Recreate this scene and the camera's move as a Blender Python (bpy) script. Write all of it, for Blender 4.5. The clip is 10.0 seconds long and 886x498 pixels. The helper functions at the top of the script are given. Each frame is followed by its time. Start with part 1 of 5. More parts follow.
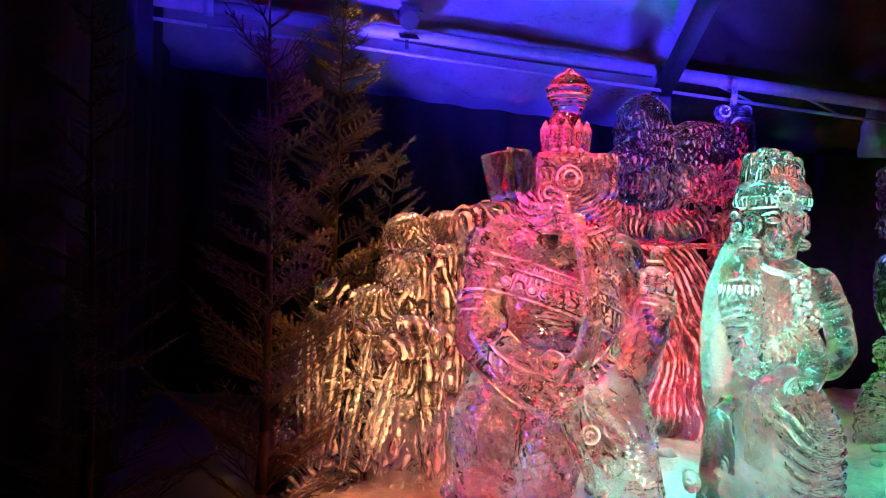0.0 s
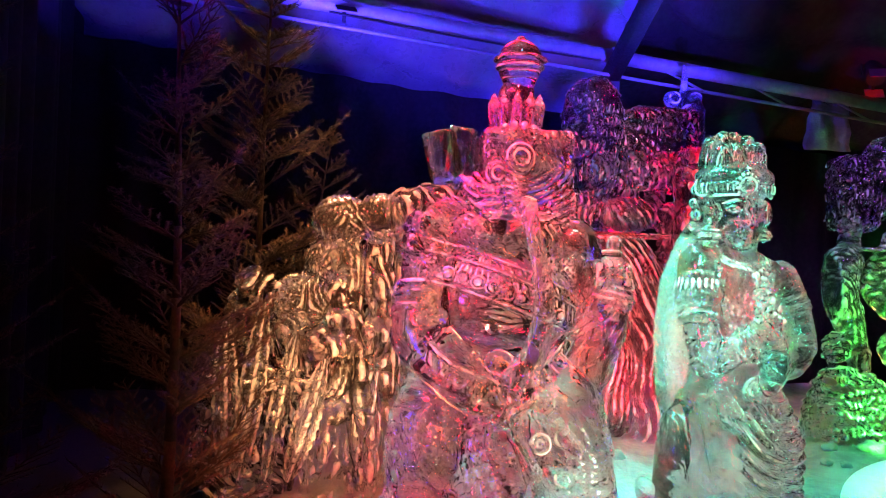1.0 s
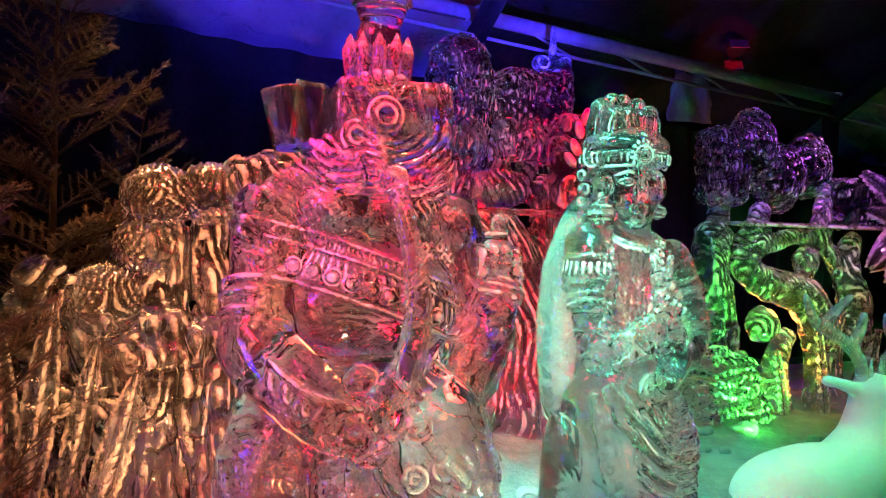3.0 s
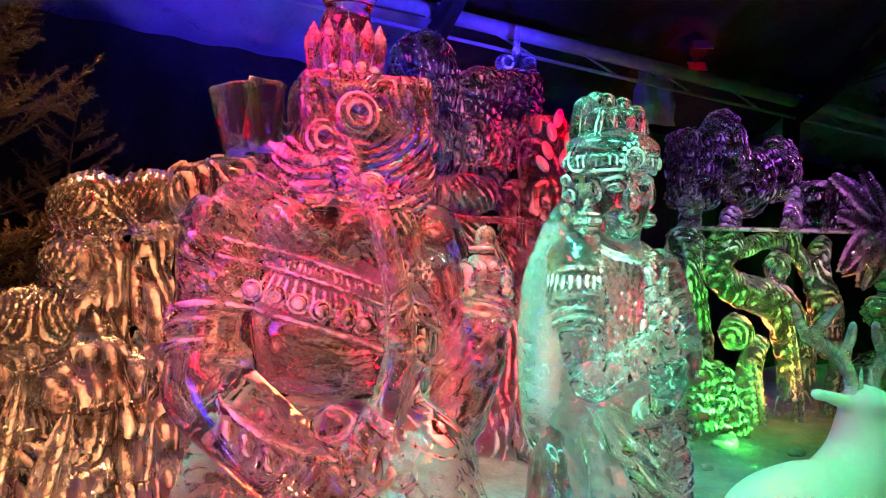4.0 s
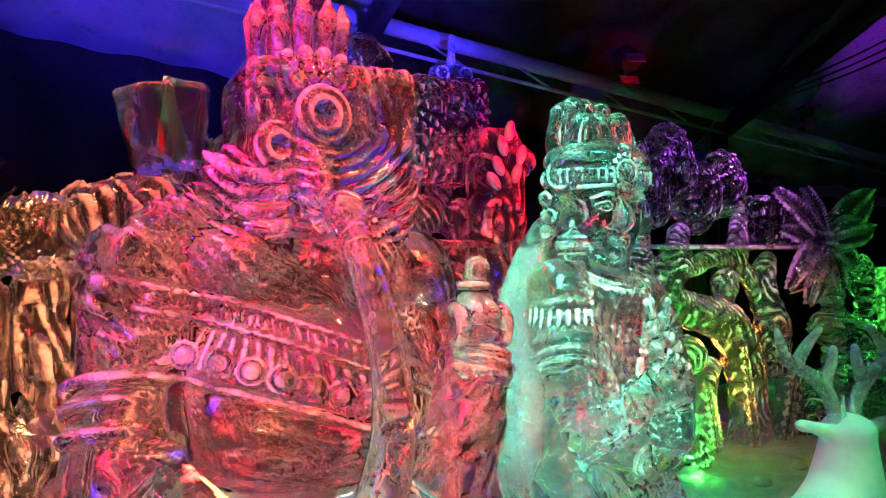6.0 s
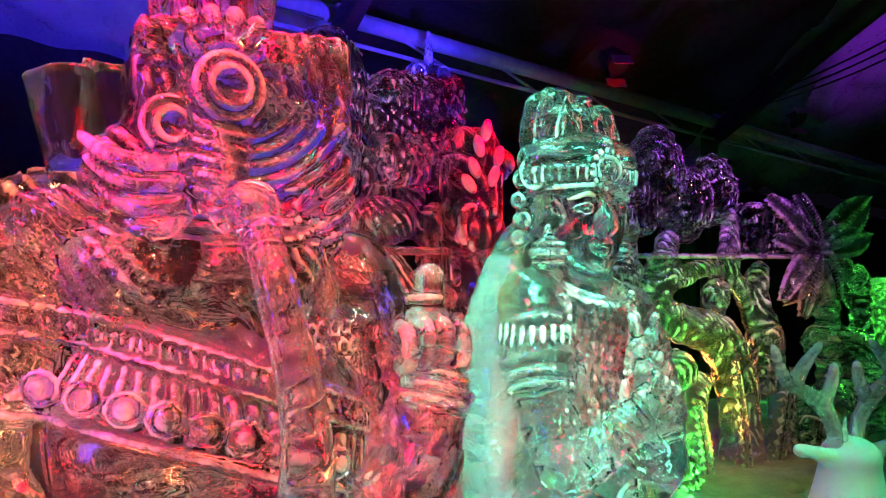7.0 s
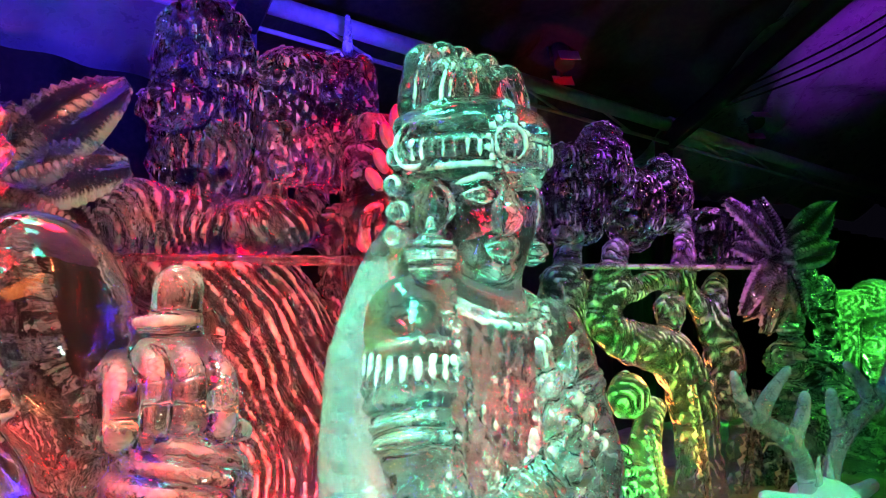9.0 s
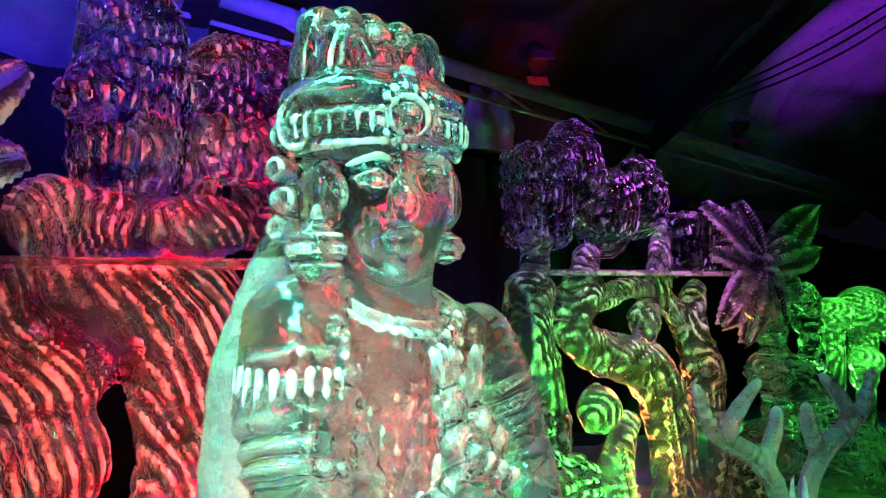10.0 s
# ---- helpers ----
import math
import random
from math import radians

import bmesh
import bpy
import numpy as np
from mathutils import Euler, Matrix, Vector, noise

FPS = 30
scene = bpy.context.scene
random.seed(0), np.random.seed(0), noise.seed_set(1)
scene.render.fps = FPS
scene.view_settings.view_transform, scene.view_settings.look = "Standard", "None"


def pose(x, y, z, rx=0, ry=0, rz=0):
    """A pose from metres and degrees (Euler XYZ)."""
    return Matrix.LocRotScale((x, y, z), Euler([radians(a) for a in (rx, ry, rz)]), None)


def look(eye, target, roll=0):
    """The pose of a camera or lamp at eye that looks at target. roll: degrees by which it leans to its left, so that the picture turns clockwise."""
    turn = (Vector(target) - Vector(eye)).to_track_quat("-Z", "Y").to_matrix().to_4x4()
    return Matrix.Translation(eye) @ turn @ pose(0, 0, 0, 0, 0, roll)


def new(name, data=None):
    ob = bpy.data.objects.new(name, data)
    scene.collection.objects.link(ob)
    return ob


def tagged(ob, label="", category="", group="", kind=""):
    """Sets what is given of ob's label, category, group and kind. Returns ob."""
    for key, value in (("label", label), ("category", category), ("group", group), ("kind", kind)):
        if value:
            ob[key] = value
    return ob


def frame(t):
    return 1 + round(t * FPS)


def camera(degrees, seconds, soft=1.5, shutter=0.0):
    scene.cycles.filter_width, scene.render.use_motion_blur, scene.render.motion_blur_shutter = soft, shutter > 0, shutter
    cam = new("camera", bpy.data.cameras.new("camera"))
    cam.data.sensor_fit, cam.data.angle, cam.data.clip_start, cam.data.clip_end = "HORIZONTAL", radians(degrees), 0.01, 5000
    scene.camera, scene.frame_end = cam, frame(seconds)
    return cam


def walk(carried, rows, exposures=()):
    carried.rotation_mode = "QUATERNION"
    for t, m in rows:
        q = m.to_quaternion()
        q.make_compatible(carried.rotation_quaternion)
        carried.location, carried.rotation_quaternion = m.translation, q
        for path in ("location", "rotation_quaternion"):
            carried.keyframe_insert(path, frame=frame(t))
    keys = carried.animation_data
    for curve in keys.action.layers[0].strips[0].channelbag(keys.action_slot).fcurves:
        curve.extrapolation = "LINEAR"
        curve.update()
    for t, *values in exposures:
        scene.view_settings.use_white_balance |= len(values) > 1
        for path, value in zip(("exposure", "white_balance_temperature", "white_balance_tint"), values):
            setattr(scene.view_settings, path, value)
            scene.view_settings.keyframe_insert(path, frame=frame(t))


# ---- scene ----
cam = camera(59.5, 10.0, soft=1.0)
METRES, EYE, TILT, LEAN, TURN = 3.3, 1.5, 0.0, -1.8, 0.0
ROWS = [
    (0.0, 0.0, 0.0, 0.0, 0.0, 0.0, 0.0),
    (0.5, 0.0025, 0.0601, -0.0045, -1.89, -0.33, -0.49),
    (1.0, 0.0062, 0.1183, -0.005, -4.43, -0.7, -0.68),
    (1.5, 0.02, 0.1718, -0.0057, -7.41, -1.28, -0.82),
    (2.0, 0.0374, 0.2162, 0.0037, -10.25, -2.0, -0.86),
    (2.5, 0.0328, 0.2657, 0.0019, -12.86, -2.54, -0.61),
    (4.0, 0.0321, 0.4194, 0.0107, -18.75, -2.32, 0.31),
    (4.5, 0.0394, 0.4615, 0.0143, -20.6, -2.14, 0.52),
    (5.0, 0.0319, 0.5056, 0.0162, -22.84, -1.82, 0.96),
    (5.5, 0.0172, 0.5441, 0.019, -24.82, -1.41, 1.49),
    (7.0, 0.0929, 0.6479, 0.0148, -26.3, -0.32, 1.23),
    (7.5, 0.1219, 0.6921, 0.0086, -27.38, 0.02, 1.18),
    (8.0, 0.1485, 0.7333, 0.0095, -28.35, 0.43, 1.38),
    (8.5, 0.1895, 0.7612, 0.0037, -28.75, 0.7, 1.52),
    (9.0, 0.2464, 0.7785, 0.0026, -28.9, 0.8, 1.49),
    (9.5, 0.2939, 0.794, -0.0035, -29.12, 1.09, 1.49),
    (10.0, 0.3366, 0.8182, -0.0078, -29.26, 1.61, 1.56),
]
walk(cam, [(t, pose(0, 0, EYE, TILT, LEAN, TURN) @ pose(METRES * x, METRES * y, METRES * z, 90 + pitch, roll, yaw)) for t, x, y, z, yaw, pitch, roll in ROWS], [(0.0, 0.6, 7800, 14), (2.5, 0.2, 8200, 16), (5.0, 0.1, 8200, 16), (7.5, 0.05, 8200, 16), (9.0, 0.1, 8200, 16), (10.0, 0.2, 8200, 16)])

# ---- light: a dark tent, coloured spots on the trusses and floods on the floor ----
world = bpy.data.worlds.new("night")
scene.world = world
world.use_nodes = True
world.node_tree.nodes["Background"].inputs[0].default_value = (0.02, 0.02, 0.05, 1)
world.node_tree.nodes["Background"].inputs[1].default_value = 0.08


def spot(name, eye, target, colour, watts, degrees=40, radius=0.05, blend=0.6):
    lamp = bpy.data.lights.new(name, "SPOT")
    lamp.color, lamp.energy, lamp.spot_size, lamp.spot_blend, lamp.shadow_soft_size = colour, watts, radians(degrees), blend, radius
    ob = new(name, lamp)
    ob.matrix_world = look(eye, target)
    return ob


def panel(name, eye, target, colour, watts, wide, high, spread=46):
    lamp = bpy.data.lights.new(name, "AREA")
    lamp.shape, lamp.color, lamp.energy, lamp.size, lamp.size_y, lamp.spread = "RECTANGLE", colour, watts, wide, high, radians(spread)
    ob = new(name, lamp)
    ob.matrix_world = look(eye, target)
    return ob


PINK, WARM, TEAL, GREEN, RED, BLUE, VIOLET = (1, 0.008, 0.06), (1, 0.48, 0.2), (0.0, 1, 0.75), (0.0, 1, 0.1), (1, 0.0, 0.016), (0.03, 0.02, 1), (0.3, 0.01, 1)
# elephant-headed figure
spot("spot_pink", (-1.5, 2.7, 3.9), (0.55, 3.6, 1.75), PINK, 650, 15)
spot("spot_rose", (2.3, 2.7, 4.2), (0.6, 3.55, 1.8), (1, 0.01, 0.06), 520, 14)
spot("spot_amber_low", (-0.3, 2.0, 0.2), (0.45, 3.4, 1.35), (1, 0.4, 0.22), 80, 34)
spot("spot_salmon", (1.3, 1.2, 4.0), (0.42, 3.5, 1.1), (1, 0.32, 0.12), 280, 16)
spot("spot_blue_side", (-1.2, 3.7, 3.5), (0.1, 3.5, 1.1), BLUE, 210, 18)
spot("flood_mint", (1.7, 2.5, 0.25), (0.75, 3.5, 0.7), (0.7, 1, 0.8), 110, 30)
# woman with the flower
spot("spot_teal", (0.5, 3.4, 4.2), (1.52, 4.1, 1.3), TEAL, 560, 18)
spot("spot_teal_low", (1.0, 2.9, 0.2), (1.6, 4.1, 1.2), TEAL, 120, 34)
spot("spot_teal_back", (0.9, 5.6, 3.3), (1.5, 4.2, 1.2), (0, 0.9, 0.8), 260, 26)
spot("spot_red_front", (3.3, 3.0, 1.9), (1.9, 4.0, 1.15), RED, 520, 13)
spot("flood_green", (2.4, 2.9, 0.3), (1.75, 4.0, 0.7), (0.2, 1, 0.5), 6, 28)
# willow and ferns
spot("flood_warm", (-0.05, 3.7, 0.25), (-0.3, 4.5, 1.0), WARM, 40, 60)
spot("spot_warm", (0.7, 2.4, 4.2), (-0.35, 4.4, 1.05), WARM, 560, 19)
# bark tree behind
spot("flood_red", (1.75, 4.9, 0.2), (1.75, 6.0, 1.2), RED, 180, 70)
spot("spot_red_high", (3.9, 4.6, 4.0), (1.7, 5.9, 1.15), RED, 1700, 20)
spot("spot_blue_crown", (-0.4, 6.9, 3.3), (1.7, 6.0, 2.3), BLUE, 260, 30)
spot("spot_mint_crown", (0.9, 7.2, 4.2), (1.55, 6.05, 2.65), (0.3, 1, 0.7), 200, 14)
# trees on the far side
spot("flood_orange", (4.2, 5.75, 0.15), (4.3, 6.2, 1.2), (1, 0.32, 0.1), 140, 90)
spot("flood_leaf_green", (3.3, 4.95, 0.2), (3.7, 5.8, 0.6), GREEN, 300, 60)
spot("spot_leaf_green", (5.2, 3.9, 2.4), (6.25, 6.0, 1.2), GREEN, 1900, 19)
spot("spot_violet_crown", (6.5, 7.4, 3.0), (4.3, 6.3, 2.0), VIOLET, 320, 40)
# deer
spot("spot_deer", (3.6, 3.5, 1.9), (3.15, 4.4, 0.4), (0, 1, 0.32), 60, 34)
# unseen area lamps added overhead and low behind the figures, for the ice to refract
panel("panel_pink", (-1.0, 2.4, 3.7), (0.55, 3.6, 1.7), PINK, 2.7, 0.9, 0.6)
panel("panel_pink_back", (0.1, 4.9, 3.7), (0.55, 3.6, 1.6), PINK, 5.4, 0.8, 0.5)
panel("panel_rose_back", (1.2, 4.7, 3.9), (0.55, 3.6, 1.7), (1, 0.01, 0.05), 5.4, 0.8, 0.5)
panel("panel_low_red", (0.55, 4.3, 0.22), (0.5, 3.7, 1.3), (1, 0.06, 0.05), 1.6, 0.7, 0.35)
panel("panel_low_amber", (0.1, 4.25, 0.22), (0.4, 3.6, 1.2), (1, 0.2, 0.06), 2.2, 0.5, 0.3)
panel("panel_teal", (1.0, 4.9, 3.6), (1.6, 4.2, 1.2), (0, 1, 0.6), 5.4, 0.8, 0.5)
panel("panel_teal_side", (0.75, 4.1, 3.7), (1.55, 4.15, 1.3), TEAL, 4.9, 0.5, 0.5)
panel("panel_low_green", (1.55, 4.75, 0.22), (1.65, 4.2, 1.0), (0.04, 1, 0.4), 1.4, 0.5, 0.3)
panel("panel_warm_back", (-0.3, 5.1, 0.25), (-0.3, 4.5, 1.0), WARM, 1.1, 0.7, 0.35)
panel("panel_warm_over", (-0.4, 5.2, 3.7), (-0.3, 4.5, 1.3), WARM, 6.5, 0.7, 0.4)
panel("panel_red_tree", (1.7, 6.9, 0.25), (1.7, 6.0, 1.2), RED, 4.9, 0.9, 0.35)
panel("panel_red_over", (1.9, 6.8, 3.2), (1.75, 6.0, 1.2), RED, 5.4, 0.7, 0.3)
panel("panel_amber_far", (4.3, 6.9, 0.25), (4.3, 6.2, 0.9), (1, 0.25, 0.08), 2.2, 0.9, 0.3)
panel("panel_green_far", (6.0, 6.9, 0.25), (6.0, 6.1, 0.9), GREEN, 8.7, 0.9, 0.3)
# wide unseen area lamps added beside and above the walkway as coloured wash
panel("wash_pink", (-1.0, 2.3, 3.7), (0.5, 3.6, 1.8), PINK, 6, 1.2, 0.7, 36)
panel("wash_salmon", (0.5, 0.4, 3.6), (0.45, 3.5, 1.2), (1, 0.3, 0.1), 1.1, 1.6, 0.7, 36)
panel("wash_scarlet", (4.0, 1.8, 2.0), (1.75, 4.0, 1.2), RED, 0.58, 0.6, 1.4, 36)
panel("wash_teal", (1.0, 2.3, 3.9), (1.65, 4.1, 1.3), TEAL, 4.9, 0.8, 0.7, 36)
panel("wash_indigo", (-1.65, 2.4, 1.6), (0.3, 3.5, 1.2), BLUE, 1.6, 0.4, 1.6, 36)
panel("wash_mint", (1.5, 2.6, 0.08), (1.5, 3.9, 0.9), (0.05, 1, 0.5), 1.1, 0.9, 0.3, 36)
# narrow coloured lamps added unseen above and low before the figures for streak highlights
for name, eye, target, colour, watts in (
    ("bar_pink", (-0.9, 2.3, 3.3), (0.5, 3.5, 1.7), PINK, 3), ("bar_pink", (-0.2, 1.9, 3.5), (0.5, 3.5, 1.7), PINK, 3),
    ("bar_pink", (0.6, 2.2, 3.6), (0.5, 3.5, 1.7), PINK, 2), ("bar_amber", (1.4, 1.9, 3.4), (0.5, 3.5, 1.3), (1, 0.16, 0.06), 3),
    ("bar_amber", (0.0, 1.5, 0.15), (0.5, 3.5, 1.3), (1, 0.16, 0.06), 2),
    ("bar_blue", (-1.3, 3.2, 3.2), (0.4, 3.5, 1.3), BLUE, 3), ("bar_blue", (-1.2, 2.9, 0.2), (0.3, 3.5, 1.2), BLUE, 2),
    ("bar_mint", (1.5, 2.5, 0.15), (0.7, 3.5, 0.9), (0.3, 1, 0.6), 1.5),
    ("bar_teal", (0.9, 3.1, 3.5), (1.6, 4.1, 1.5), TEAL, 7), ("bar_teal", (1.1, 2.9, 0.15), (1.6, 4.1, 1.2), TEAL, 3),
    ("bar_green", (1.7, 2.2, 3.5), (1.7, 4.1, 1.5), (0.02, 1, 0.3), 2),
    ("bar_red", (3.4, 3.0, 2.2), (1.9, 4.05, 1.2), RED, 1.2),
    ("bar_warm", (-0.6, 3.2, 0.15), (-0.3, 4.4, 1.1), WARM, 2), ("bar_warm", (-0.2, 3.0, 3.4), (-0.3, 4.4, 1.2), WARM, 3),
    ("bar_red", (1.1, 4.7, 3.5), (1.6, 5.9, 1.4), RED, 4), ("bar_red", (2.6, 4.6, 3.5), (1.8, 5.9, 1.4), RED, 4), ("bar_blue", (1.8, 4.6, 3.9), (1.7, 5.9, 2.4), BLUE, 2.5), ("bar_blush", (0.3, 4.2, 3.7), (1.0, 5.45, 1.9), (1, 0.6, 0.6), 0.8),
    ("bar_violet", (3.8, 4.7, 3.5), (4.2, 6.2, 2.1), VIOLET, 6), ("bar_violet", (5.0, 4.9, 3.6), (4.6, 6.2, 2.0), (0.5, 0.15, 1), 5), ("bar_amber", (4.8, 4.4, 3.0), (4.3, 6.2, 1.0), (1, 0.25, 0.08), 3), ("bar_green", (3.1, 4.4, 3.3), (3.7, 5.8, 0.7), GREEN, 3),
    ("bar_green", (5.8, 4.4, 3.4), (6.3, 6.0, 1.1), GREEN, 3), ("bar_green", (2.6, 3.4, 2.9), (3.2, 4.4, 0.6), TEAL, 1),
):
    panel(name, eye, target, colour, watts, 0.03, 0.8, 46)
# roof
spot("wash_blue", (-0.9, 5.9, 2.75), (0.3, 7.0, 3.7), BLUE, 650, 86)
spot("spot_mint_block", (-0.3, 5.7, 3.9), (0.42, 4.6, 2.1), (0.1, 1, 0.6), 420, 12)
spot("wash_blue_far", (2.4, 6.4, 2.75), (2.0, 7.3, 3.5), BLUE, 150, 130)
spot("wash_violet", (7.3, 5.9, 2.9), (7.9, 7.0, 3.65), VIOLET, 110, 55)
spot("wash_blue_left", (-1.5, 5.3, 2.5), (-2.0, 6.3, 3.8), BLUE, 160, 80)
spot("wash_red", (4.2, 5.2, 3.0), (4.6, 6.2, 4.2), RED, 14, 90)


# ---- materials ----
def nodes_of(name):
    m = bpy.data.materials.new(name)
    m.use_nodes = True
    t = m.node_tree
    b = t.nodes["Principled BSDF"]
    return m, t, b


def noise_node(t, scale, detail=3, rough=0.5, stretch=(1, 1, 1), distort=0.0):
    co = t.nodes.new("ShaderNodeTexCoord")
    mp = t.nodes.new("ShaderNodeMapping")
    mp.inputs["Scale"].default_value = stretch
    n = t.nodes.new("ShaderNodeTexNoise")
    n.inputs["Scale"].default_value, n.inputs["Detail"].default_value = scale, detail
    n.inputs["Roughness"].default_value, n.inputs["Distortion"].default_value = rough, distort
    t.links.new(co.outputs["Object"], mp.inputs[0])
    t.links.new(mp.outputs[0], n.inputs["Vector"])
    return n.outputs["Fac"]


def ramp(t, fac, lo, hi, a, b):
    r = t.nodes.new("ShaderNodeMapRange")
    for i, v in enumerate((lo, hi, a, b)):
        r.inputs[i + 1].default_value = v
    t.links.new(fac, r.inputs[0])
    return r.outputs[0]


def mixcol(t, fac, a, b):
    m = t.nodes.new("ShaderNodeMix")
    m.data_type = "RGBA"
    m.inputs[6].default_value, m.inputs[7].default_value = (*a, 1), (*b, 1)
    t.links.new(fac, m.inputs[0])
    return m.outputs[2]


def bump(t, b, fac, strength, distance=0.01, after=None):
    n = t.nodes.new("ShaderNodeBump")
    n.inputs["Strength"].default_value, n.inputs["Distance"].default_value = strength, distance
    t.links.new(fac, n.inputs["Height"])
    if after:
        t.links.new(after, n.inputs["Normal"])
    t.links.new(n.outputs[0], b.inputs["Normal"])
    return n.outputs[0]


def ice(name, clear=1.0, frost=0.4, ridge=(0.512, 0.55), grain=22, cut=0.15, stretch=(1, 1, 1), rough=0.01):
    """Carved ice: clear body, raised edges frosted to read as lit relief, melted ripples and tool marks."""
    m, t, b = nodes_of(name)
    b.inputs["Base Color"].default_value = (0.93, 0.97, 1.0, 1)
    b.inputs["IOR"].default_value = 1.31
    geo = t.nodes.new("ShaderNodeNewGeometry")
    marks = noise_node(t, grain, 3, 0.55, stretch, 1.2)
    # frost on edges makes ridges read lit, grooves dark; melting breaks it up
    ridge_frost = t.nodes.new("ShaderNodeMath")
    ridge_frost.operation = "MULTIPLY"
    t.links.new(ramp(t, geo.outputs["Pointiness"], ridge[0], ridge[1], 0, 1), ridge_frost.inputs[0])
    t.links.new(ramp(t, noise_node(t, 11, 4, 0.6), 0.4, 0.56, 0.15, 1), ridge_frost.inputs[1])
    t.links.new(ramp(t, ridge_frost.outputs[0], 0, 1, clear, frost), b.inputs["Transmission Weight"])
    t.links.new(ramp(t, noise_node(t, 14, 3), 0.35, 0.7, rough, rough * 3), b.inputs["Roughness"])
    b.inputs["Coat Weight"].default_value, b.inputs["Coat Roughness"].default_value, b.inputs["Coat IOR"].default_value = 1.0 if rough < 0.2 else 0.0, 0.025, 1.5
    last = bump(t, b, noise_node(t, 9, 2, 0.5, stretch, 0.5), 0.25, 0.03)
    bump(t, b, marks, cut, 0.01, last)
    return m


ICE = ice("carved_ice", 0.985, 0.35, (0.51, 0.55), 18, 0.12)
ICE_VEIL = ice("frosted_cloth_ice", 0.82, 0.3, (0.51, 0.55), 30, 0.2, rough=0.05)
ICE_BARK = ice("bark_ice", 0.985, 0.2, (0.508, 0.54), 16, 0.3, (2.5, 2.5, 0.5))
ICE_LEAF = ice("leafy_ice", 1.0, 0.3, (0.522, 0.56), 18, 0.3, (1.5, 1.5, 0.6))
ICE_SMOOTH = ice("smooth_ice", 0.97, 0.4, (0.53, 0.58), 10, 0.2)
ICE_FROST = ice("frosted_ice", 0.12, 0.06, (0.6, 0.8), 8, 0.1, rough=0.3)


def plain(name, a, b2, rough=0.6, scale=8, relief=0.2, deep=0.01, metal=0.0, stretch=(1, 1, 1)):
    m, t, b = nodes_of(name)
    f = noise_node(t, scale, 5, 0.6, stretch)
    t.links.new(mixcol(t, ramp(t, f, 0.35, 0.65, 0, 1), a, b2), b.inputs["Base Color"])
    t.links.new(ramp(t, noise_node(t, scale * 4, 3), 0.3, 0.7, rough * 0.8, min(1, rough * 1.2)), b.inputs["Roughness"])
    b.inputs["Metallic"].default_value = metal
    bump(t, b, noise_node(t, scale * 6, 4, 0.6, stretch), relief, deep)
    return m


SNOW = plain("packed_snow", (0.5, 0.51, 0.53), (0.32, 0.33, 0.35), 0.7, 5, 0.6, 0.03)
CARPET = plain("walkway_mat", (0.02, 0.02, 0.022), (0.035, 0.033, 0.03), 0.9, 20, 0.4)
CLOTH = plain("black_cloth", (0.006, 0.006, 0.008), (0.012, 0.011, 0.014), 0.95, 6, 0.3)
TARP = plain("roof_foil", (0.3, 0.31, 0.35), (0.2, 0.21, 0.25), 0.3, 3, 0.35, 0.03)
STEEL = plain("grey_painted_steel", (0.42, 0.43, 0.42), (0.3, 0.31, 0.3), 0.45, 12, 0.1, 0.003, 0.0)
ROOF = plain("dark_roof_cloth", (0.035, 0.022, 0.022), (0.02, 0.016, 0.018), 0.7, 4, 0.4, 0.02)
DARK = plain("black_steel", (0.02, 0.02, 0.02), (0.035, 0.035, 0.035), 0.5, 12, 0.1, 0.003)
BARK = plain("spruce_bark", (0.09, 0.06, 0.045), (0.05, 0.035, 0.028), 0.9, 30, 0.6)
NEEDLE = plain("dry_spruce_needles", (0.13, 0.085, 0.055), (0.06, 0.05, 0.035), 0.6, 9, 0.1)


# ---- builders ----
def part(name, data, material, parent=None, label="", at=None):
    """Links a bmesh or a mesh as one object under a thing."""
    if isinstance(data, bmesh.types.BMesh):
        me = bpy.data.meshes.new(name)
        data.to_mesh(me)
        data.free()
    else:
        me = data
    if not me.materials:
        me.materials.append(material)
    ob = new(name, me)
    if parent:
        ob.parent = parent
    if at:
        ob.location = at
    if label:
        ob["label"] = label
    return ob


def thing(name, at, label, category, group="", kind=""):
    ob = new(name)
    ob.location = at
    ob.empty_display_size = 0.1
    return tagged(ob, label, category, group, kind)


def wave(X, Y, Z, f, seed=0):
    """Soft irregular waves, about -1 to 1."""
    r = np.random.RandomState(seed)
    s = 0
    for i in range(5):
        a = r.normal(size=3) * f
        s = s + np.sin(X * a[0] + Y * a[1] + Z * a[2] + r.uniform(0, 6.28))
    return s / 3.2


def soft(v, lo, hi, w):
    """1 between lo and hi, falling off over w."""
    return np.clip((v - lo) / w, 0, 1) * np.clip((hi - v) / w, 0, 1)


def lines(v, sharp=0.25):
    """Narrow grooves at every whole turn of v: 0 between them, -1 at their bottom."""
    return -np.clip(1 - np.abs(np.sin(v / 2)) / sharp, 0, 1)


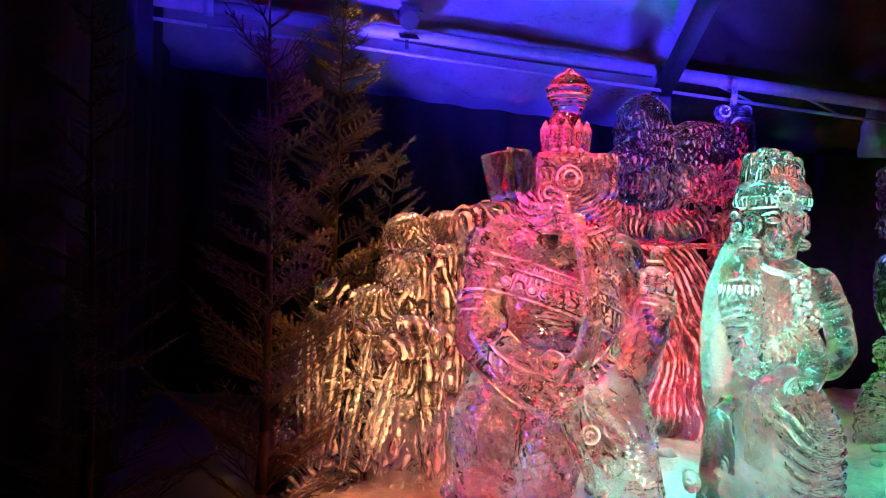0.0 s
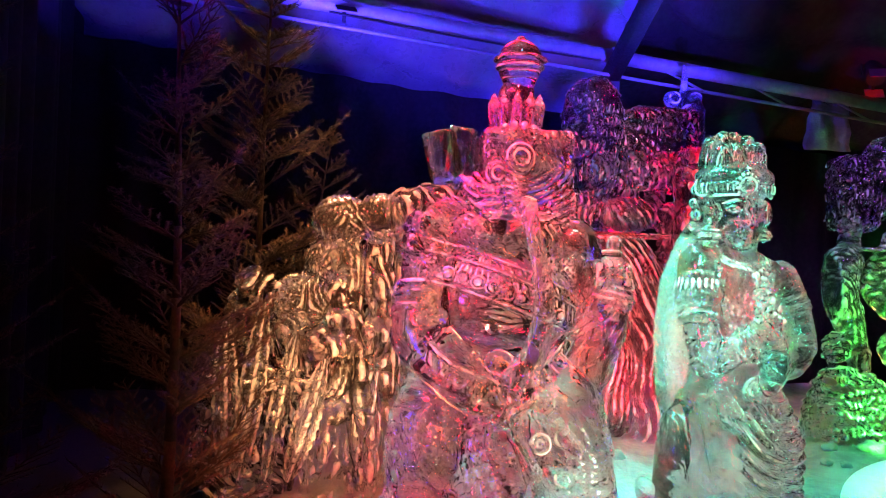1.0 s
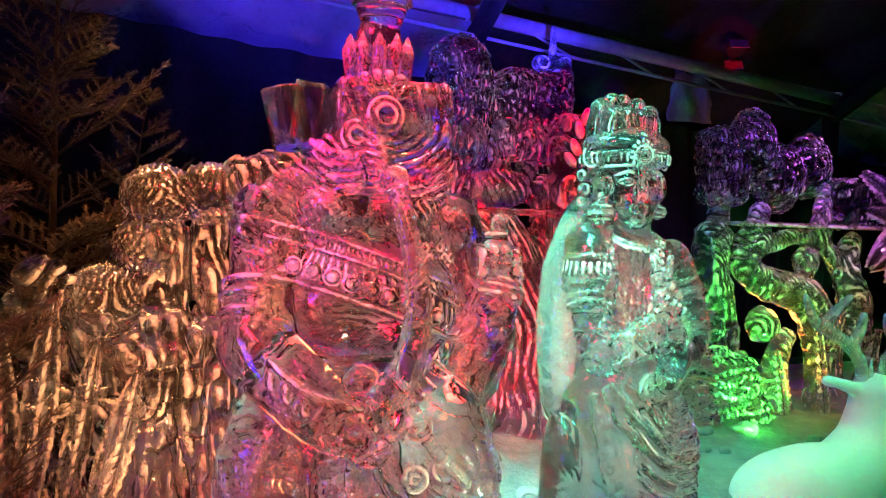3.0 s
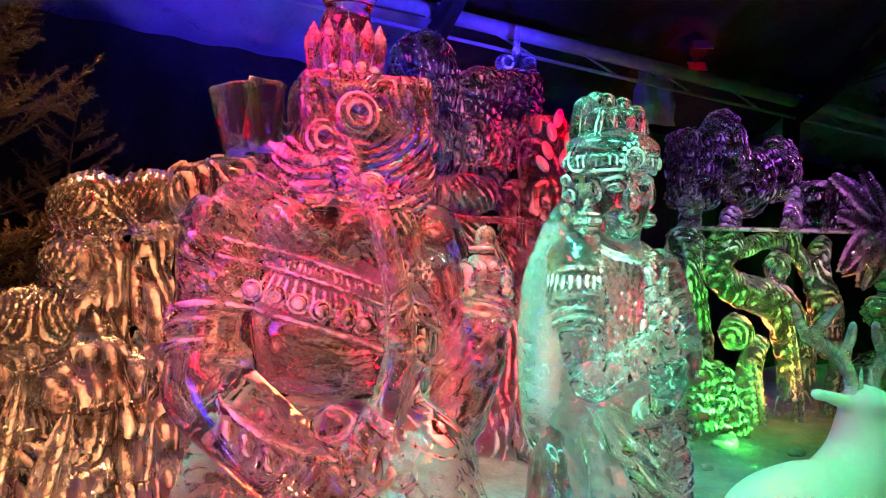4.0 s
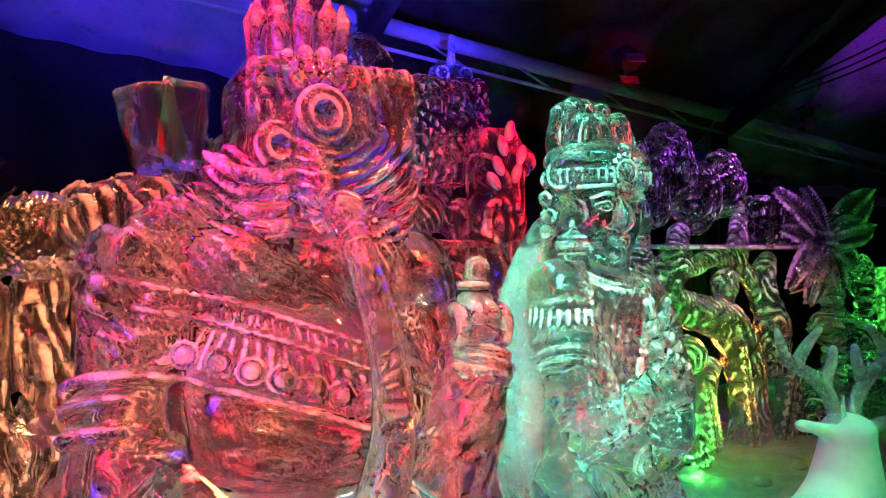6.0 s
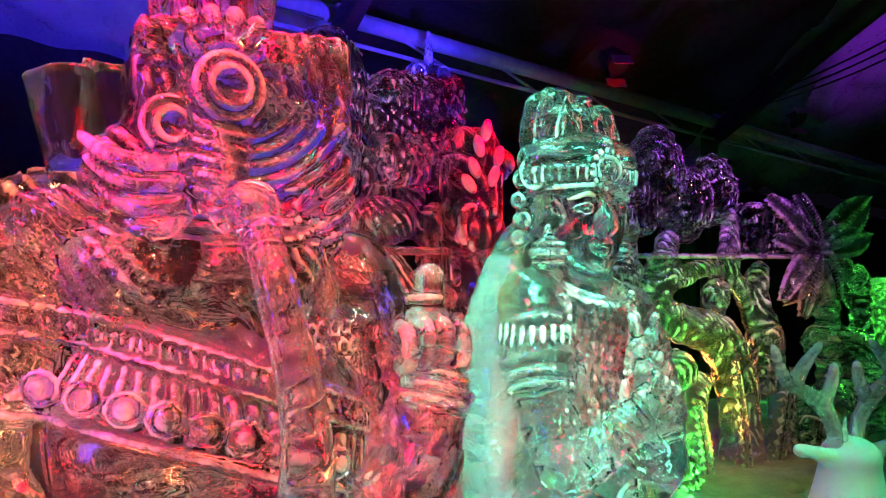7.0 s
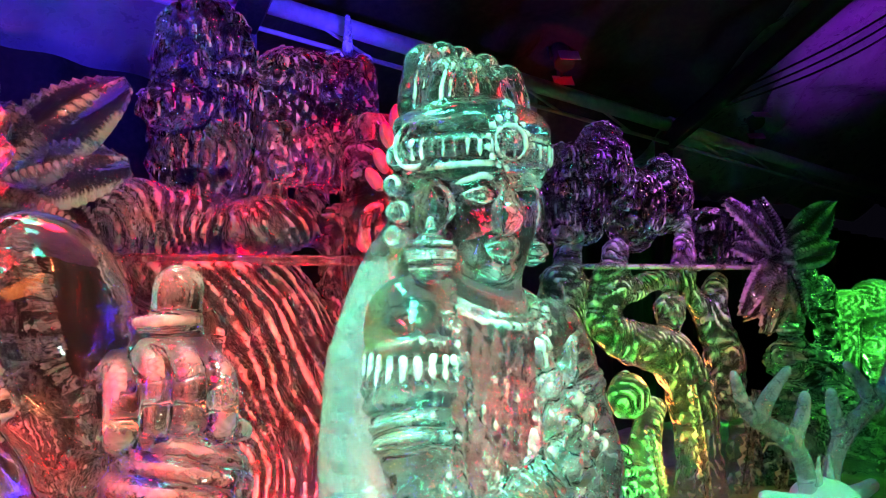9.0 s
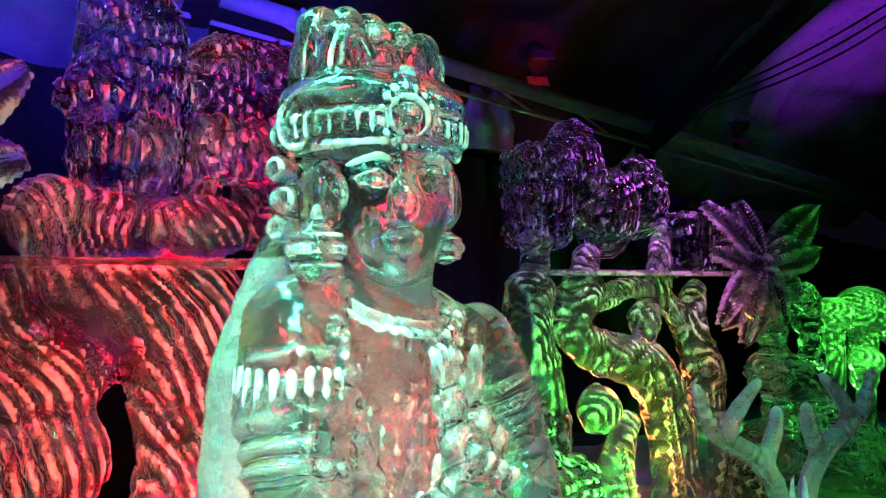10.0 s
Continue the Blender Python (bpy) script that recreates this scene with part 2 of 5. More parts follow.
class Clay:
    """A solid modelled as a distance field and skinned into one mesh."""

    def __init__(self, lo, hi, h):
        self.h, self.lo = h, np.array(lo, float)
        n = [int(math.ceil((b - a) / h)) + 1 for a, b in zip(lo, hi)]
        self.ax = [lo[i] + h * np.arange(n[i]) for i in range(3)]
        self.f = np.full(n, 0.25, np.float32)

    def cells(self, lo, hi):
        sl = []
        for i in range(3):
            a = max(0, int((lo[i] - self.lo[i]) / self.h))
            b = min(len(self.ax[i]), int((hi[i] - self.lo[i]) / self.h) + 2)
            if b <= a:
                return None
            sl.append(slice(a, b))
        x, y, z = (self.ax[i][sl[i]] for i in range(3))
        return tuple(sl), x[:, None, None], y[None, :, None], z[None, None, :]

    def blend(self, lo, hi, fn, k, cut=False):
        m = max(k, 0.03)
        got = self.cells([v - m for v in lo], [v + m for v in hi])
        if not got:
            return self
        sl, X, Y, Z = got
        d, a = fn(X, Y, Z).astype(np.float32), self.f[sl]
        if cut:
            w = np.maximum(k - np.abs(a + d), 0) / k
            self.f[sl] = np.maximum(a, -d) + w * w * k / 4
        else:
            w = np.maximum(k - np.abs(a - d), 0) / k
            self.f[sl] = np.minimum(a, d) - w * w * k / 4
        return self

    def ell(self, c, r, k=0.04, turn=0.0, tip=0.0, cut=False):
        """An ellipsoid, turned about z and tipped in its x-z plane, degrees."""
        r = (r, r, r) if isinstance(r, (int, float)) else r
        big = max(r)
        ct, st, cp, sp = math.cos(radians(turn)), math.sin(radians(turn)), math.cos(radians(tip)), math.sin(radians(tip))

        def fn(X, Y, Z):
            x, y, z = X - c[0], Y - c[1], Z - c[2]
            x, y = ct * x + st * y, ct * y - st * x
            x, z = cp * x - sp * z, cp * z + sp * x
            k0 = np.sqrt((x / r[0]) ** 2 + (y / r[1]) ** 2 + (z / r[2]) ** 2)
            k1 = np.sqrt((x / r[0] ** 2) ** 2 + (y / r[1] ** 2) ** 2 + (z / r[2] ** 2) ** 2) + 1e-6
            return k0 * (k0 - 1) / k1
        return self.blend([v - big for v in c], [v + big for v in c], fn, k, cut)

    def box(self, c, r, k=0.02, turn=0.0, tip=0.0, edge=0.02, cut=False):
        big = sum(r)
        ct, st, cp, sp = math.cos(radians(turn)), math.sin(radians(turn)), math.cos(radians(tip)), math.sin(radians(tip))

        def fn(X, Y, Z):
            x, y, z = X - c[0], Y - c[1], Z - c[2]
            x, y = ct * x + st * y, ct * y - st * x
            x, z = cp * x - sp * z, cp * z + sp * x
            q = [np.abs(v) - s + edge for v, s in zip((x, y, z), r)]
            out = np.sqrt(sum(np.maximum(v, 0) ** 2 for v in q))
            return out + np.minimum(np.maximum(np.maximum(q[0], q[1]), q[2]), 0) - edge
        return self.blend([v - big for v in c], [v + big for v in c], fn, k, cut)

    def bar(self, a, b, ra, rb, k=0.03, cut=False):
        a, b = np.array(a, float), np.array(b, float)
        d = b - a
        L = float(d @ d) + 1e-9
        m = max(ra, rb)

        def fn(X, Y, Z):
            t = np.clip(((X - a[0]) * d[0] + (Y - a[1]) * d[1] + (Z - a[2]) * d[2]) / L, 0, 1)
            return np.sqrt((X - a[0] - t * d[0]) ** 2 + (Y - a[1] - t * d[1]) ** 2 + (Z - a[2] - t * d[2]) ** 2) - (ra + (rb - ra) * t)
        return self.blend(np.minimum(a, b) - m, np.maximum(a, b) + m, fn, k, cut)

    def tube(self, pts, radii, k=0.03, steps=5):
        p, n = [Vector(v) for v in pts], len(pts)
        radii = [radii] * n if isinstance(radii, (int, float)) else radii
        last = None
        for i in range(n - 1):
            p0, p1, p2, p3 = p[max(i - 1, 0)], p[i], p[i + 1], p[min(i + 2, n - 1)]
            for s in range(steps + (i == n - 2)):
                t = s / steps
                q = 0.5 * (2 * p1 + (p2 - p0) * t + (2 * p0 - 5 * p1 + 4 * p2 - p3) * t * t + (3 * p1 - p0 - 3 * p2 + p3) * t ** 3)
                r = radii[i] + (radii[i + 1] - radii[i]) * t
                if last:
                    self.bar(last[0], q, last[1], r, k)
                last = (q, r)
        return self

    def ring(self, c, axis, R, r, k=0.008):
        n = Vector(axis).normalized()

        def fn(X, Y, Z):
            x, y, z = X - c[0], Y - c[1], Z - c[2]
            h = x * n[0] + y * n[1] + z * n[2]
            q = np.sqrt(np.maximum(x * x + y * y + z * z - h * h, 0)) - R
            return np.sqrt(q * q + h * h) - r
        m = R + r
        return self.blend([v - m for v in c], [v + m for v in c], fn, k)

    def raise_by(self, lo, hi, fn):
        """Lifts the skin by fn metres inside a box."""
        got = self.cells(lo, hi)
        if got:
            sl, X, Y, Z = got
            self.f[sl] -= fn(X, Y, Z).astype(np.float32)
        return self

    def all_over(self, fn):
        return self.raise_by(self.lo, [a[-1] for a in self.ax], fn)

    def skin(self, name, base=(0, 0, 0)):
        f = self.f
        for i in range(3):
            s = [slice(None)] * 3
            for e in (0, -1):
                s[i] = e
                f[tuple(s)] = np.maximum(f[tuple(s)], 0.001)
        ins = f < 0
        n = np.array(f.shape)
        c = [ins[a:n[0] - 1 + a, b:n[1] - 1 + b, d:n[2] - 1 + d] for a in (0, 1) for b in (0, 1) for d in (0, 1)]
        s = sum(v.astype(np.int8) for v in c)
        ijk = np.argwhere((s > 0) & (s < 8))
        idx = np.full(n - 1, -1, np.int64)
        idx[tuple(ijk.T)] = np.arange(len(ijk))
        pos, cnt = np.zeros((len(ijk), 3)), np.zeros(len(ijk))
        for ax in range(3):
            o = [v for v in range(3) if v != ax]
            for u in (0, 1):
                for v in (0, 1):
                    a = ijk.copy()
                    a[:, o[0]] += u
                    a[:, o[1]] += v
                    b = a.copy()
                    b[:, ax] += 1
                    fa, fb = f[tuple(a.T)], f[tuple(b.T)]
                    hit = (fa < 0) != (fb < 0)
                    t = np.where(hit, fa / np.where(hit, fa - fb, 1), 0)
                    q = a.astype(float)
                    q[:, ax] += t
                    pos += q * hit[:, None]
                    cnt += hit
        pos = pos / cnt[:, None] * self.h + self.lo - np.array(base)
        quads = []
        for ax in range(3):
            o = [(ax + 1) % 3, (ax + 2) % 3]
            sa, sb = [slice(1, -1)] * 3, [slice(1, -1)] * 3
            sa[ax], sb[ax] = slice(0, -1), slice(1, None)
            A, B = ins[tuple(sa)], ins[tuple(sb)]
            e = np.argwhere(A != B)
            for i in o:
                e[:, i] += 1
            flip = ins[tuple(e.T)]
            ring = []
            for u, v in ((-1, -1), (0, -1), (0, 0), (-1, 0)):
                q = e.copy()
                q[:, o[0]] += u
                q[:, o[1]] += v
                ring.append(idx[tuple(q.T)])
            q = np.stack(ring, 1)
            q[~flip] = q[~flip][:, ::-1]
            quads.append(q)
        quads = np.concatenate(quads)
        quads = quads[(quads >= 0).all(1)]
        me = bpy.data.meshes.new(name)
        me.vertices.add(len(pos))
        me.vertices.foreach_set("co", pos.astype(np.float32).ravel())
        me.loops.add(quads.size)
        me.loops.foreach_set("vertex_index", quads.astype(np.int32).ravel())
        me.polygons.add(len(quads))
        me.polygons.foreach_set("loop_start", np.arange(0, quads.size, 4, dtype=np.int32))
        me.polygons.foreach_set("use_smooth", np.ones(len(quads), bool))
        me.update(calc_edges=True)
        me.validate()
        return me


def from_faces(name, verts, faces, smooth=True):
    me = bpy.data.meshes.new(name)
    me.from_pydata([tuple(v) for v in verts], [], [tuple(q) for q in faces])
    if smooth:
        me.polygons.foreach_set("use_smooth", np.ones(len(me.polygons), bool))
    me.update()
    return me


def leaf_mesh(name, base, tip, width, sag=0.06, ribs=14, thick=0.012, up=(0, 0, 1), depth=0.006):
    """A carved palm or fern leaf: blade with a midrib and side ribs, closed."""
    base, tip = Vector(base), Vector(tip)
    d = tip - base
    side = d.cross(Vector(up))
    side = side.normalized() if side.length > 1e-4 else Vector((1, 0, 0))
    nrm = side.cross(d).normalized()
    nt, nw, verts, faces = ribs * 4, 8, [], []
    for s in (1, -1):
        for i in range(nt + 1):
            t = i / nt
            w = width * (math.sin(math.pi * min(1, t * 0.93 + 0.05)) ** 0.7 + 0.06)
            for j in range(nw + 1):
                v = j / nw * 2 - 1
                saw = math.sin(2 * math.pi * ribs * (t - 0.12 * abs(v)))
                mid = math.exp(-(v * 6) ** 2) * thick * 0.8
                lift = sag * 4 * t * (1 - t) - abs(v) ** 1.5 * width * 0.35 + s * (thick / 2 * (1 - 0.7 * abs(v)) + mid + depth * saw * abs(v) * (1 if s > 0 else -1))
                edge = 1 + 0.02 * saw * (abs(v) > 0.9)
                verts.append(base + d * t + side * (v * w * edge) + nrm * lift)
    row = nw + 1
    off = (nt + 1) * row
    for i in range(nt):
        for j in range(nw):
            a = i * row + j
            faces.append((a, a + 1, a + row + 1, a + row))
            faces.append((off + a, off + a + row, off + a + row + 1, off + a + 1))
        for a, fl in ((i * row, 0), (i * row + nw, 1)):
            q = (a, a + row, off + a + row, off + a)
            faces.append(q[::-1] if fl else q)
    for a, fl in ((0, 1), (nt * row, 0)):
        for j in range(nw):
            q = (a + j, a + j + 1, off + a + j + 1, off + a + j)
            faces.append(q[::-1] if not fl else q)
    return from_faces(name, verts, faces)


def rod(bm, a, b, ra, rb, n=8):
    """A tapered rod between two points, added to a bmesh."""
    a, b = Vector(a), Vector(b)
    q = (b - a).to_track_quat("Z", "Y").to_matrix()
    rings = []
    for c, r in ((a, ra), (b, rb)):
        rings.append([bm.verts.new(c + q @ Vector((r * math.cos(6.2832 * i / n), r * math.sin(6.2832 * i / n), 0))) for i in range(n)])
    for i in range(n):
        f = bm.faces.new((rings[0][i], rings[0][(i + 1) % n], rings[1][(i + 1) % n], rings[1][i]))
        f.smooth = True
    bm.faces.new(rings[0][::-1])
    bm.faces.new(rings[1])


def block(bm, c, s, m=None):
    g = bmesh.ops.create_cube(bm, size=1, matrix=(m or Matrix()) @ Matrix.Translation(c) @ Matrix.Diagonal((*s, 1)))
    return g["verts"]


# ---- setting ----
def sheet(name, x0, x1, y0, y1, nx, ny, fn, material, label, smooth=True, thick=0.0):
    verts = [(x0 + (x1 - x0) * i / nx, y0 + (y1 - y0) * j / ny) for j in range(ny + 1) for i in range(nx + 1)]
    verts = [fn(x, y) for x, y in verts]
    faces = [(j * (nx + 1) + i, j * (nx + 1) + i + 1, (j + 1) * (nx + 1) + i + 1, (j + 1) * (nx + 1) + i) for j in range(ny) for i in range(nx)]
    ob = part(name, from_faces(name, verts, faces, smooth), material)
    if thick:
        m = ob.modifiers.new("thickness", "SOLIDIFY")
        m.thickness = thick
    return tagged(ob, label, name.split("_")[0], "", "structure")


def pipe_y(x):
    return 7.0 + 0.146 * x


def pipe_z(x):
    return 3.375 - 0.0745 * x


sheet("ground", -8, 16, -5, 14, 24, 19, lambda x, y: (x, y, 0), CARPET, "dark matted floor of the exhibition tent")


def snow_at(x, y):
    edge = min(1, max(0, (y - 2.95 - 0.25 * math.sin(x * 1.3) - max(0, (x - 2) * 0.1)) / 0.3))
    n = noise.noise(Vector((x * 1.7, y * 1.7, 0))) * 0.07 + noise.noise(Vector((x * 6, y * 6, 3))) * 0.03
    return (x, y, -0.05 + edge * (0.2 + n))


sheet("snow_bed", -0.75, 9, 2.6, 8.0, 150, 70, snow_at, SNOW, "lumpy packed snow bed round the ice sculptures")


def roof_at(x, y):
    d = pipe_y(x) + 1.1 - y
    z = pipe_z(x) - 0.24 + 0.55 * d
    a = noise.noise(Vector((x * 0.9, y * 1.1, 5)))
    b = 1 - abs(noise.noise(Vector((x * 1.3 + a, y * 1.3, 9)))) * 2.4
    c = 1 - abs(noise.noise(Vector((x * 2.7 + 2 * a, y * 1.8, 14)))) * 2.4
    return (x, y, z + 0.1 * a + 0.13 * b + 0.05 * c)


roof = sheet("ceiling", -8, 15, -5, 9.6, 300, 190, roof_at, ROOF, "dark tent roof cloth with crumpled silvery foil by the girder and a pale end added for the violet wash")
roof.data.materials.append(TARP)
# past x 6.6 the foil is added so the violet wash reads bright
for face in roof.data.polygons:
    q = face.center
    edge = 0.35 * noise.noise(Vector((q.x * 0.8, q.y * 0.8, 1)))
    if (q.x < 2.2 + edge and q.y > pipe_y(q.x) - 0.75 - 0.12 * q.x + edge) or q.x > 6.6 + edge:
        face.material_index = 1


def curtain(name, a, b, z0, z1, waves, label):
    """A hanging cloth wall with shallow folds from a to b."""
    a, b = Vector((*a, 0)), Vector((*b, 0))
    d = b - a
    nrm = Vector((-d.y, d.x, 0)).normalized()
    n = waves * 8
    verts, faces = [], []
    for j, z in enumerate((0, 1)):
        for i in range(n + 1):
            t = i / n
            p = a + d * t + nrm * (0.05 * math.sin(6.2832 * waves * t) + 0.03 * math.sin(6.2832 * waves * 0.37 * t))
            top = z1(p.x) if callable(z1) else z1
            verts.append((p.x, p.y, top if z else z0))
    faces = [(i, i + 1, n + 2 + i, n + 1 + i) for i in range(n)]
    ob = part(name, from_faces(name, verts, faces), CLOTH)
    m = ob.modifiers.new("thickness", "SOLIDIFY")
    m.thickness = 0.02
    return tagged(ob, label, "wall", "", "structure")


curtain("wall_back", (-8, pipe_y(-8) + 1.0), (16, pipe_y(16) + 1.0), 0, lambda x: pipe_z(x) - 0.38, 50, "black cloth wall behind the sculptures")
curtain("wall_left", (-1.75, 3.55), (-3.2, 9), 0, 6.4, 10, "black cloth partition beside the spruces")
curtain("wall_entry", (-1.75, 3.55), (-2.6, -5), 0, 7, 16, "black cloth partition along the walkway")
curtain("wall_front", (-8, -4.9), (16, -4.9), 0, 9.5, 40, "black cloth wall behind the visitors")
curtain("wall_right", (14.5, -5), (14.5, 10.5), 0, 8.5, 30, "black cloth wall at the far end")


# ---- tent frame ----
def tent_frame():
    t = thing("roof_truss", (0, 7, 3.4), "long galvanised roof girder with a thin lower chord and braces", "truss")
    inv = Matrix.Translation((0, -7, -3.4))

    def P(x, dz=0.0, dy=0.0):
        return inv @ Vector((x, pipe_y(x) + dy, pipe_z(x) + dz))
    for a, b in ((-7.5, -2.1), (-2.06, 2.03), (2.07, 6.2), (6.24, 13)):
        bm = bmesh.new()
        rod(bm, P(a), P(b), 0.062, 0.062, 20)
        part("chord", bm, STEEL, t)
        bm = bmesh.new()
        rod(bm, P(a, -0.17), P(b, -0.17), 0.016, 0.016, 10)
        part("lower_chord", bm, STEEL, t)
    for x in (2.5, 3.4, 4.3, 5.2, 6.6, 7.5, 8.4):
        bm = bmesh.new()
        rod(bm, P(x, -0.03), P(x + 0.45, -0.17), 0.012, 0.012)
        part("brace", bm, STEEL, t)
    for x in (-2.08, 2.05, 6.22):
        bm = bmesh.new()
        rod(bm, P(x - 0.04), P(x + 0.04), 0.085, 0.085, 20)
        part("collar", bm, STEEL, t, "bolted steel pipe collar")
    for x in (2.05, 6.22):
        u = thing("tent_post", (x, pipe_y(x) + 0.1, 0), "black steel tent post with a rafter under the roof", "post", "tent posts")
        bm = bmesh.new()
        block(bm, (0, 0, pipe_z(x) / 2 - 0.05), (0.13, 0.13, pipe_z(x) - 0.1))
        bmesh.ops.bevel(bm, geom=bm.edges[:], offset=0.012, segments=2, affect="EDGES")
        part("post", bm, DARK, u)
        bm = bmesh.new()
        rod(bm, (0, 0, pipe_z(x) - 0.15), (0.35, -5.5, pipe_z(x) + 2.7), 0.1, 0.1, 6)
        part("rafter", bm, DARK, u)


tent_frame()


def wall_sheet():
    verts, faces = [], []
    for j in range(9):
        for i in range(9):
            u, v = i / 8 - 0.5, j / 8 - 0.5
            verts.append((u * (0.42 - 0.14 * v), 0.03 * math.sin(9 * u + 3 * v) + 0.02 * math.sin(14 * v), v * 0.5))
            if i < 8 and j < 8:
                k = j * 9 + i
                faces.append((k, k + 1, k + 10, k + 9))
    ob = part("wall_sheet", from_faces("wall_sheet", verts, faces), TARP, at=(4.416, 7.850, 2.811))
    m = ob.modifiers.new("thickness", "SOLIDIFY")
    m.thickness = 0.006
    tagged(ob, "loose foil sheet hanging on the black back wall", "sheet")


wall_sheet()


def par_lamp(at, aim, glow, label):
    t = thing("stage_lamp", at, label, "lamp", "stage lamps")
    q = (Vector(aim) - Vector(at)).to_track_quat("-Z", "Y").to_matrix().to_4x4()
    bm = bmesh.new()
    rod(bm, q @ Vector((0, 0, 0.13)), q @ Vector((0, 0, -0.1)), 0.075, 0.085, 20)
    rod(bm, q @ Vector((0, 0, 0.2)), q @ Vector((0, 0, 0.13)), 0.04, 0.075, 20)
    part("housing", bm, DARK, t)
    for s in (1, -1):
        bm = bmesh.new()
        block(bm, (0, s * 0.12, -0.17), (0.17, 0.006, 0.13), q @ Matrix.Rotation(s * 0.0, 4, "X"))
        part("barn_door", bm, glow, t, "sheet metal flap catching the lamp's colour")
    bm = bmesh.new()
    for s in (1, -1):
        block(bm, (s * 0.1, 0, 0.07), (0.012, 0.03, 0.2), q)
    block(bm, (0, 0, 0.17), (0.21, 0.03, 0.012), q)
    part("yoke", bm, DARK, t)
    bm = bmesh.new()
    block(bm, (0, 0.03, -0.16), (0.03, 0.05, 0.22))
    part("clamp", bm, DARK, t)
    return t


# the lamp's red light is put into the flaps' base colour
FLAP = plain("red_lit_flap", (0.5, 0.3, 0.28), (0.4, 0.22, 0.2), 0.5)
par_lamp((4.79, 7.72, 3.33), (4.2, 6.2, 1.6), FLAP, "black stage lamp with red-lit flaps on the girder")
par_lamp((7.6, 8.1, 3.15), (6.5, 6.2, 1.6), FLAP, "black stage lamp with red-lit flaps on the girder")
par_lamp((-0.38, 6.9, 3.55), (0.5, 3.6, 1.5), DARK, "black stage lamp hung on the girder in blue light")
# unseen spot added before the first lamp to redden its flaps
spot("flap_red_helper", (4.6, 7.35, 3.05), (4.75, 7.7, 3.3), RED, 3, 70, 0.02)


# ---- elephant-headed figure ----
def elephant_figure():
    base = (0.5, 3.55, 0.12)
    c = Clay((-0.12, 3.0, 0.1), (1.2, 4.05, 2.55), 0.0068)
    # legs and cloth
    c.ell((0.544, 3.600, 0.968), (0.27, 0.22, 0.16), 0.06)
    c.tube([(0.332, 3.560, 0.942), (0.221, 3.450, 0.704), (0.215, 3.420, 0.536), (0.198, 3.400, 0.393)], [0.15, 0.14, 0.12, 0.13], 0.06)
    c.tube([(0.471, 3.520, 0.876), (0.503, 3.420, 0.670), (0.453, 3.380, 0.506), (0.429, 3.360, 0.413)], [0.16, 0.13, 0.12, 0.13], 0.06)
    c.ell((0.766, 3.500, 0.774), (0.17, 0.19, 0.24), 0.06)
    c.tube([(0.766, 3.500, 0.761), (0.824, 3.500, 0.558), (0.855, 3.500, 0.368)], [0.16, 0.13, 0.14], 0.06)
    c.tube([(0.890, 3.550, 0.857), (0.950, 3.550, 0.600), (0.975, 3.520, 0.378)], [0.06, 0.05, 0.06], 0.04)
    c.ell((0.153, 3.250, 0.493), (0.12, 0.1, 0.05), 0.04)
    # trunk of the body
    c.ell((0.533, 3.580, 1.245), (0.3, 0.25, 0.24), 0.05)
    c.ell((0.531, 3.620, 1.480), (0.27, 0.2, 0.18), 0.06)
    for q in ((0.410, 3.500, 1.541), (0.623, 3.480, 1.542)):
        c.ell(q, (0.1, 0.09, 0.085), 0.03)
    # shoulders, blocky capes
    c.ell((0.248, 3.620, 1.505), (0.11, 0.13, 0.12), 0.04)
    c.box((0.202, 3.580, 1.540), (0.075, 0.09, 0.045), 0.02, 20, 20)
    c.box((0.180, 3.550, 1.462), (0.075, 0.09, 0.04), 0.02, 10, 10)
    c.ell((0.308, 3.620, 1.613), (0.1, 0.1, 0.06), 0.03)
    c.ell((0.831, 3.660, 1.489), (0.11, 0.12, 0.12), 0.05)
    # arm on the spruce side
    c.tube([(0.227, 3.600, 1.470), (0.197, 3.520, 1.291), (0.177, 3.440, 1.127)], [0.1, 0.095, 0.1], 0.03)
    c.tube([(0.172, 3.430, 1.113), (0.309, 3.320, 0.992), (0.441, 3.250, 0.888)], [0.105, 0.1, 0.07], 0.03)
    c.ell((0.495, 3.240, 0.852), (0.08, 0.06, 0.055), 0.03, tip=35)
    for i in range(4):
        a = Vector((0.490, 3.200, 0.829)) + Vector((0.028 * i - 0.02, 0.01 * i, -0.01 + 0.014 * i))
        c.bar(a, a + Vector((0.05, -0.02, 0.055)), 0.017, 0.014, 0.012)
    # arm raised on the other side
    c.tube([(0.845, 3.660, 1.449), (0.906, 3.660, 1.211), (0.884, 3.560, 0.972)], [0.1, 0.085, 0.085], 0.03)
    c.tube([(0.882, 3.550, 0.966), (0.949, 3.560, 1.117), (1.001, 3.600, 1.303)], [0.09, 0.08, 0.065], 0.03)
    c.ell((0.996, 3.620, 1.389), (0.07, 0.06, 0.075), 0.025)
    c.bar((0.990, 3.600, 1.402), (0.995, 3.600, 1.508), 0.036, 0.03, 0.02)
    c.bar((0.944, 3.620, 1.374), (0.910, 3.620, 1.457), 0.02, 0.016, 0.02)
    # head
    c.ell((0.589, 3.620, 1.759), (0.185, 0.18, 0.18), 0.03)
    c.box((0.593, 3.620, 1.857), (0.188, 0.16, 0.095), 0.03, 0, 0, 0.03)
    c.ell((0.440, 3.580, 1.694), (0.11, 0.13, 0.09), 0.03)
    c.ell((0.717, 3.560, 1.668), (0.09, 0.1, 0.13), 0.03)
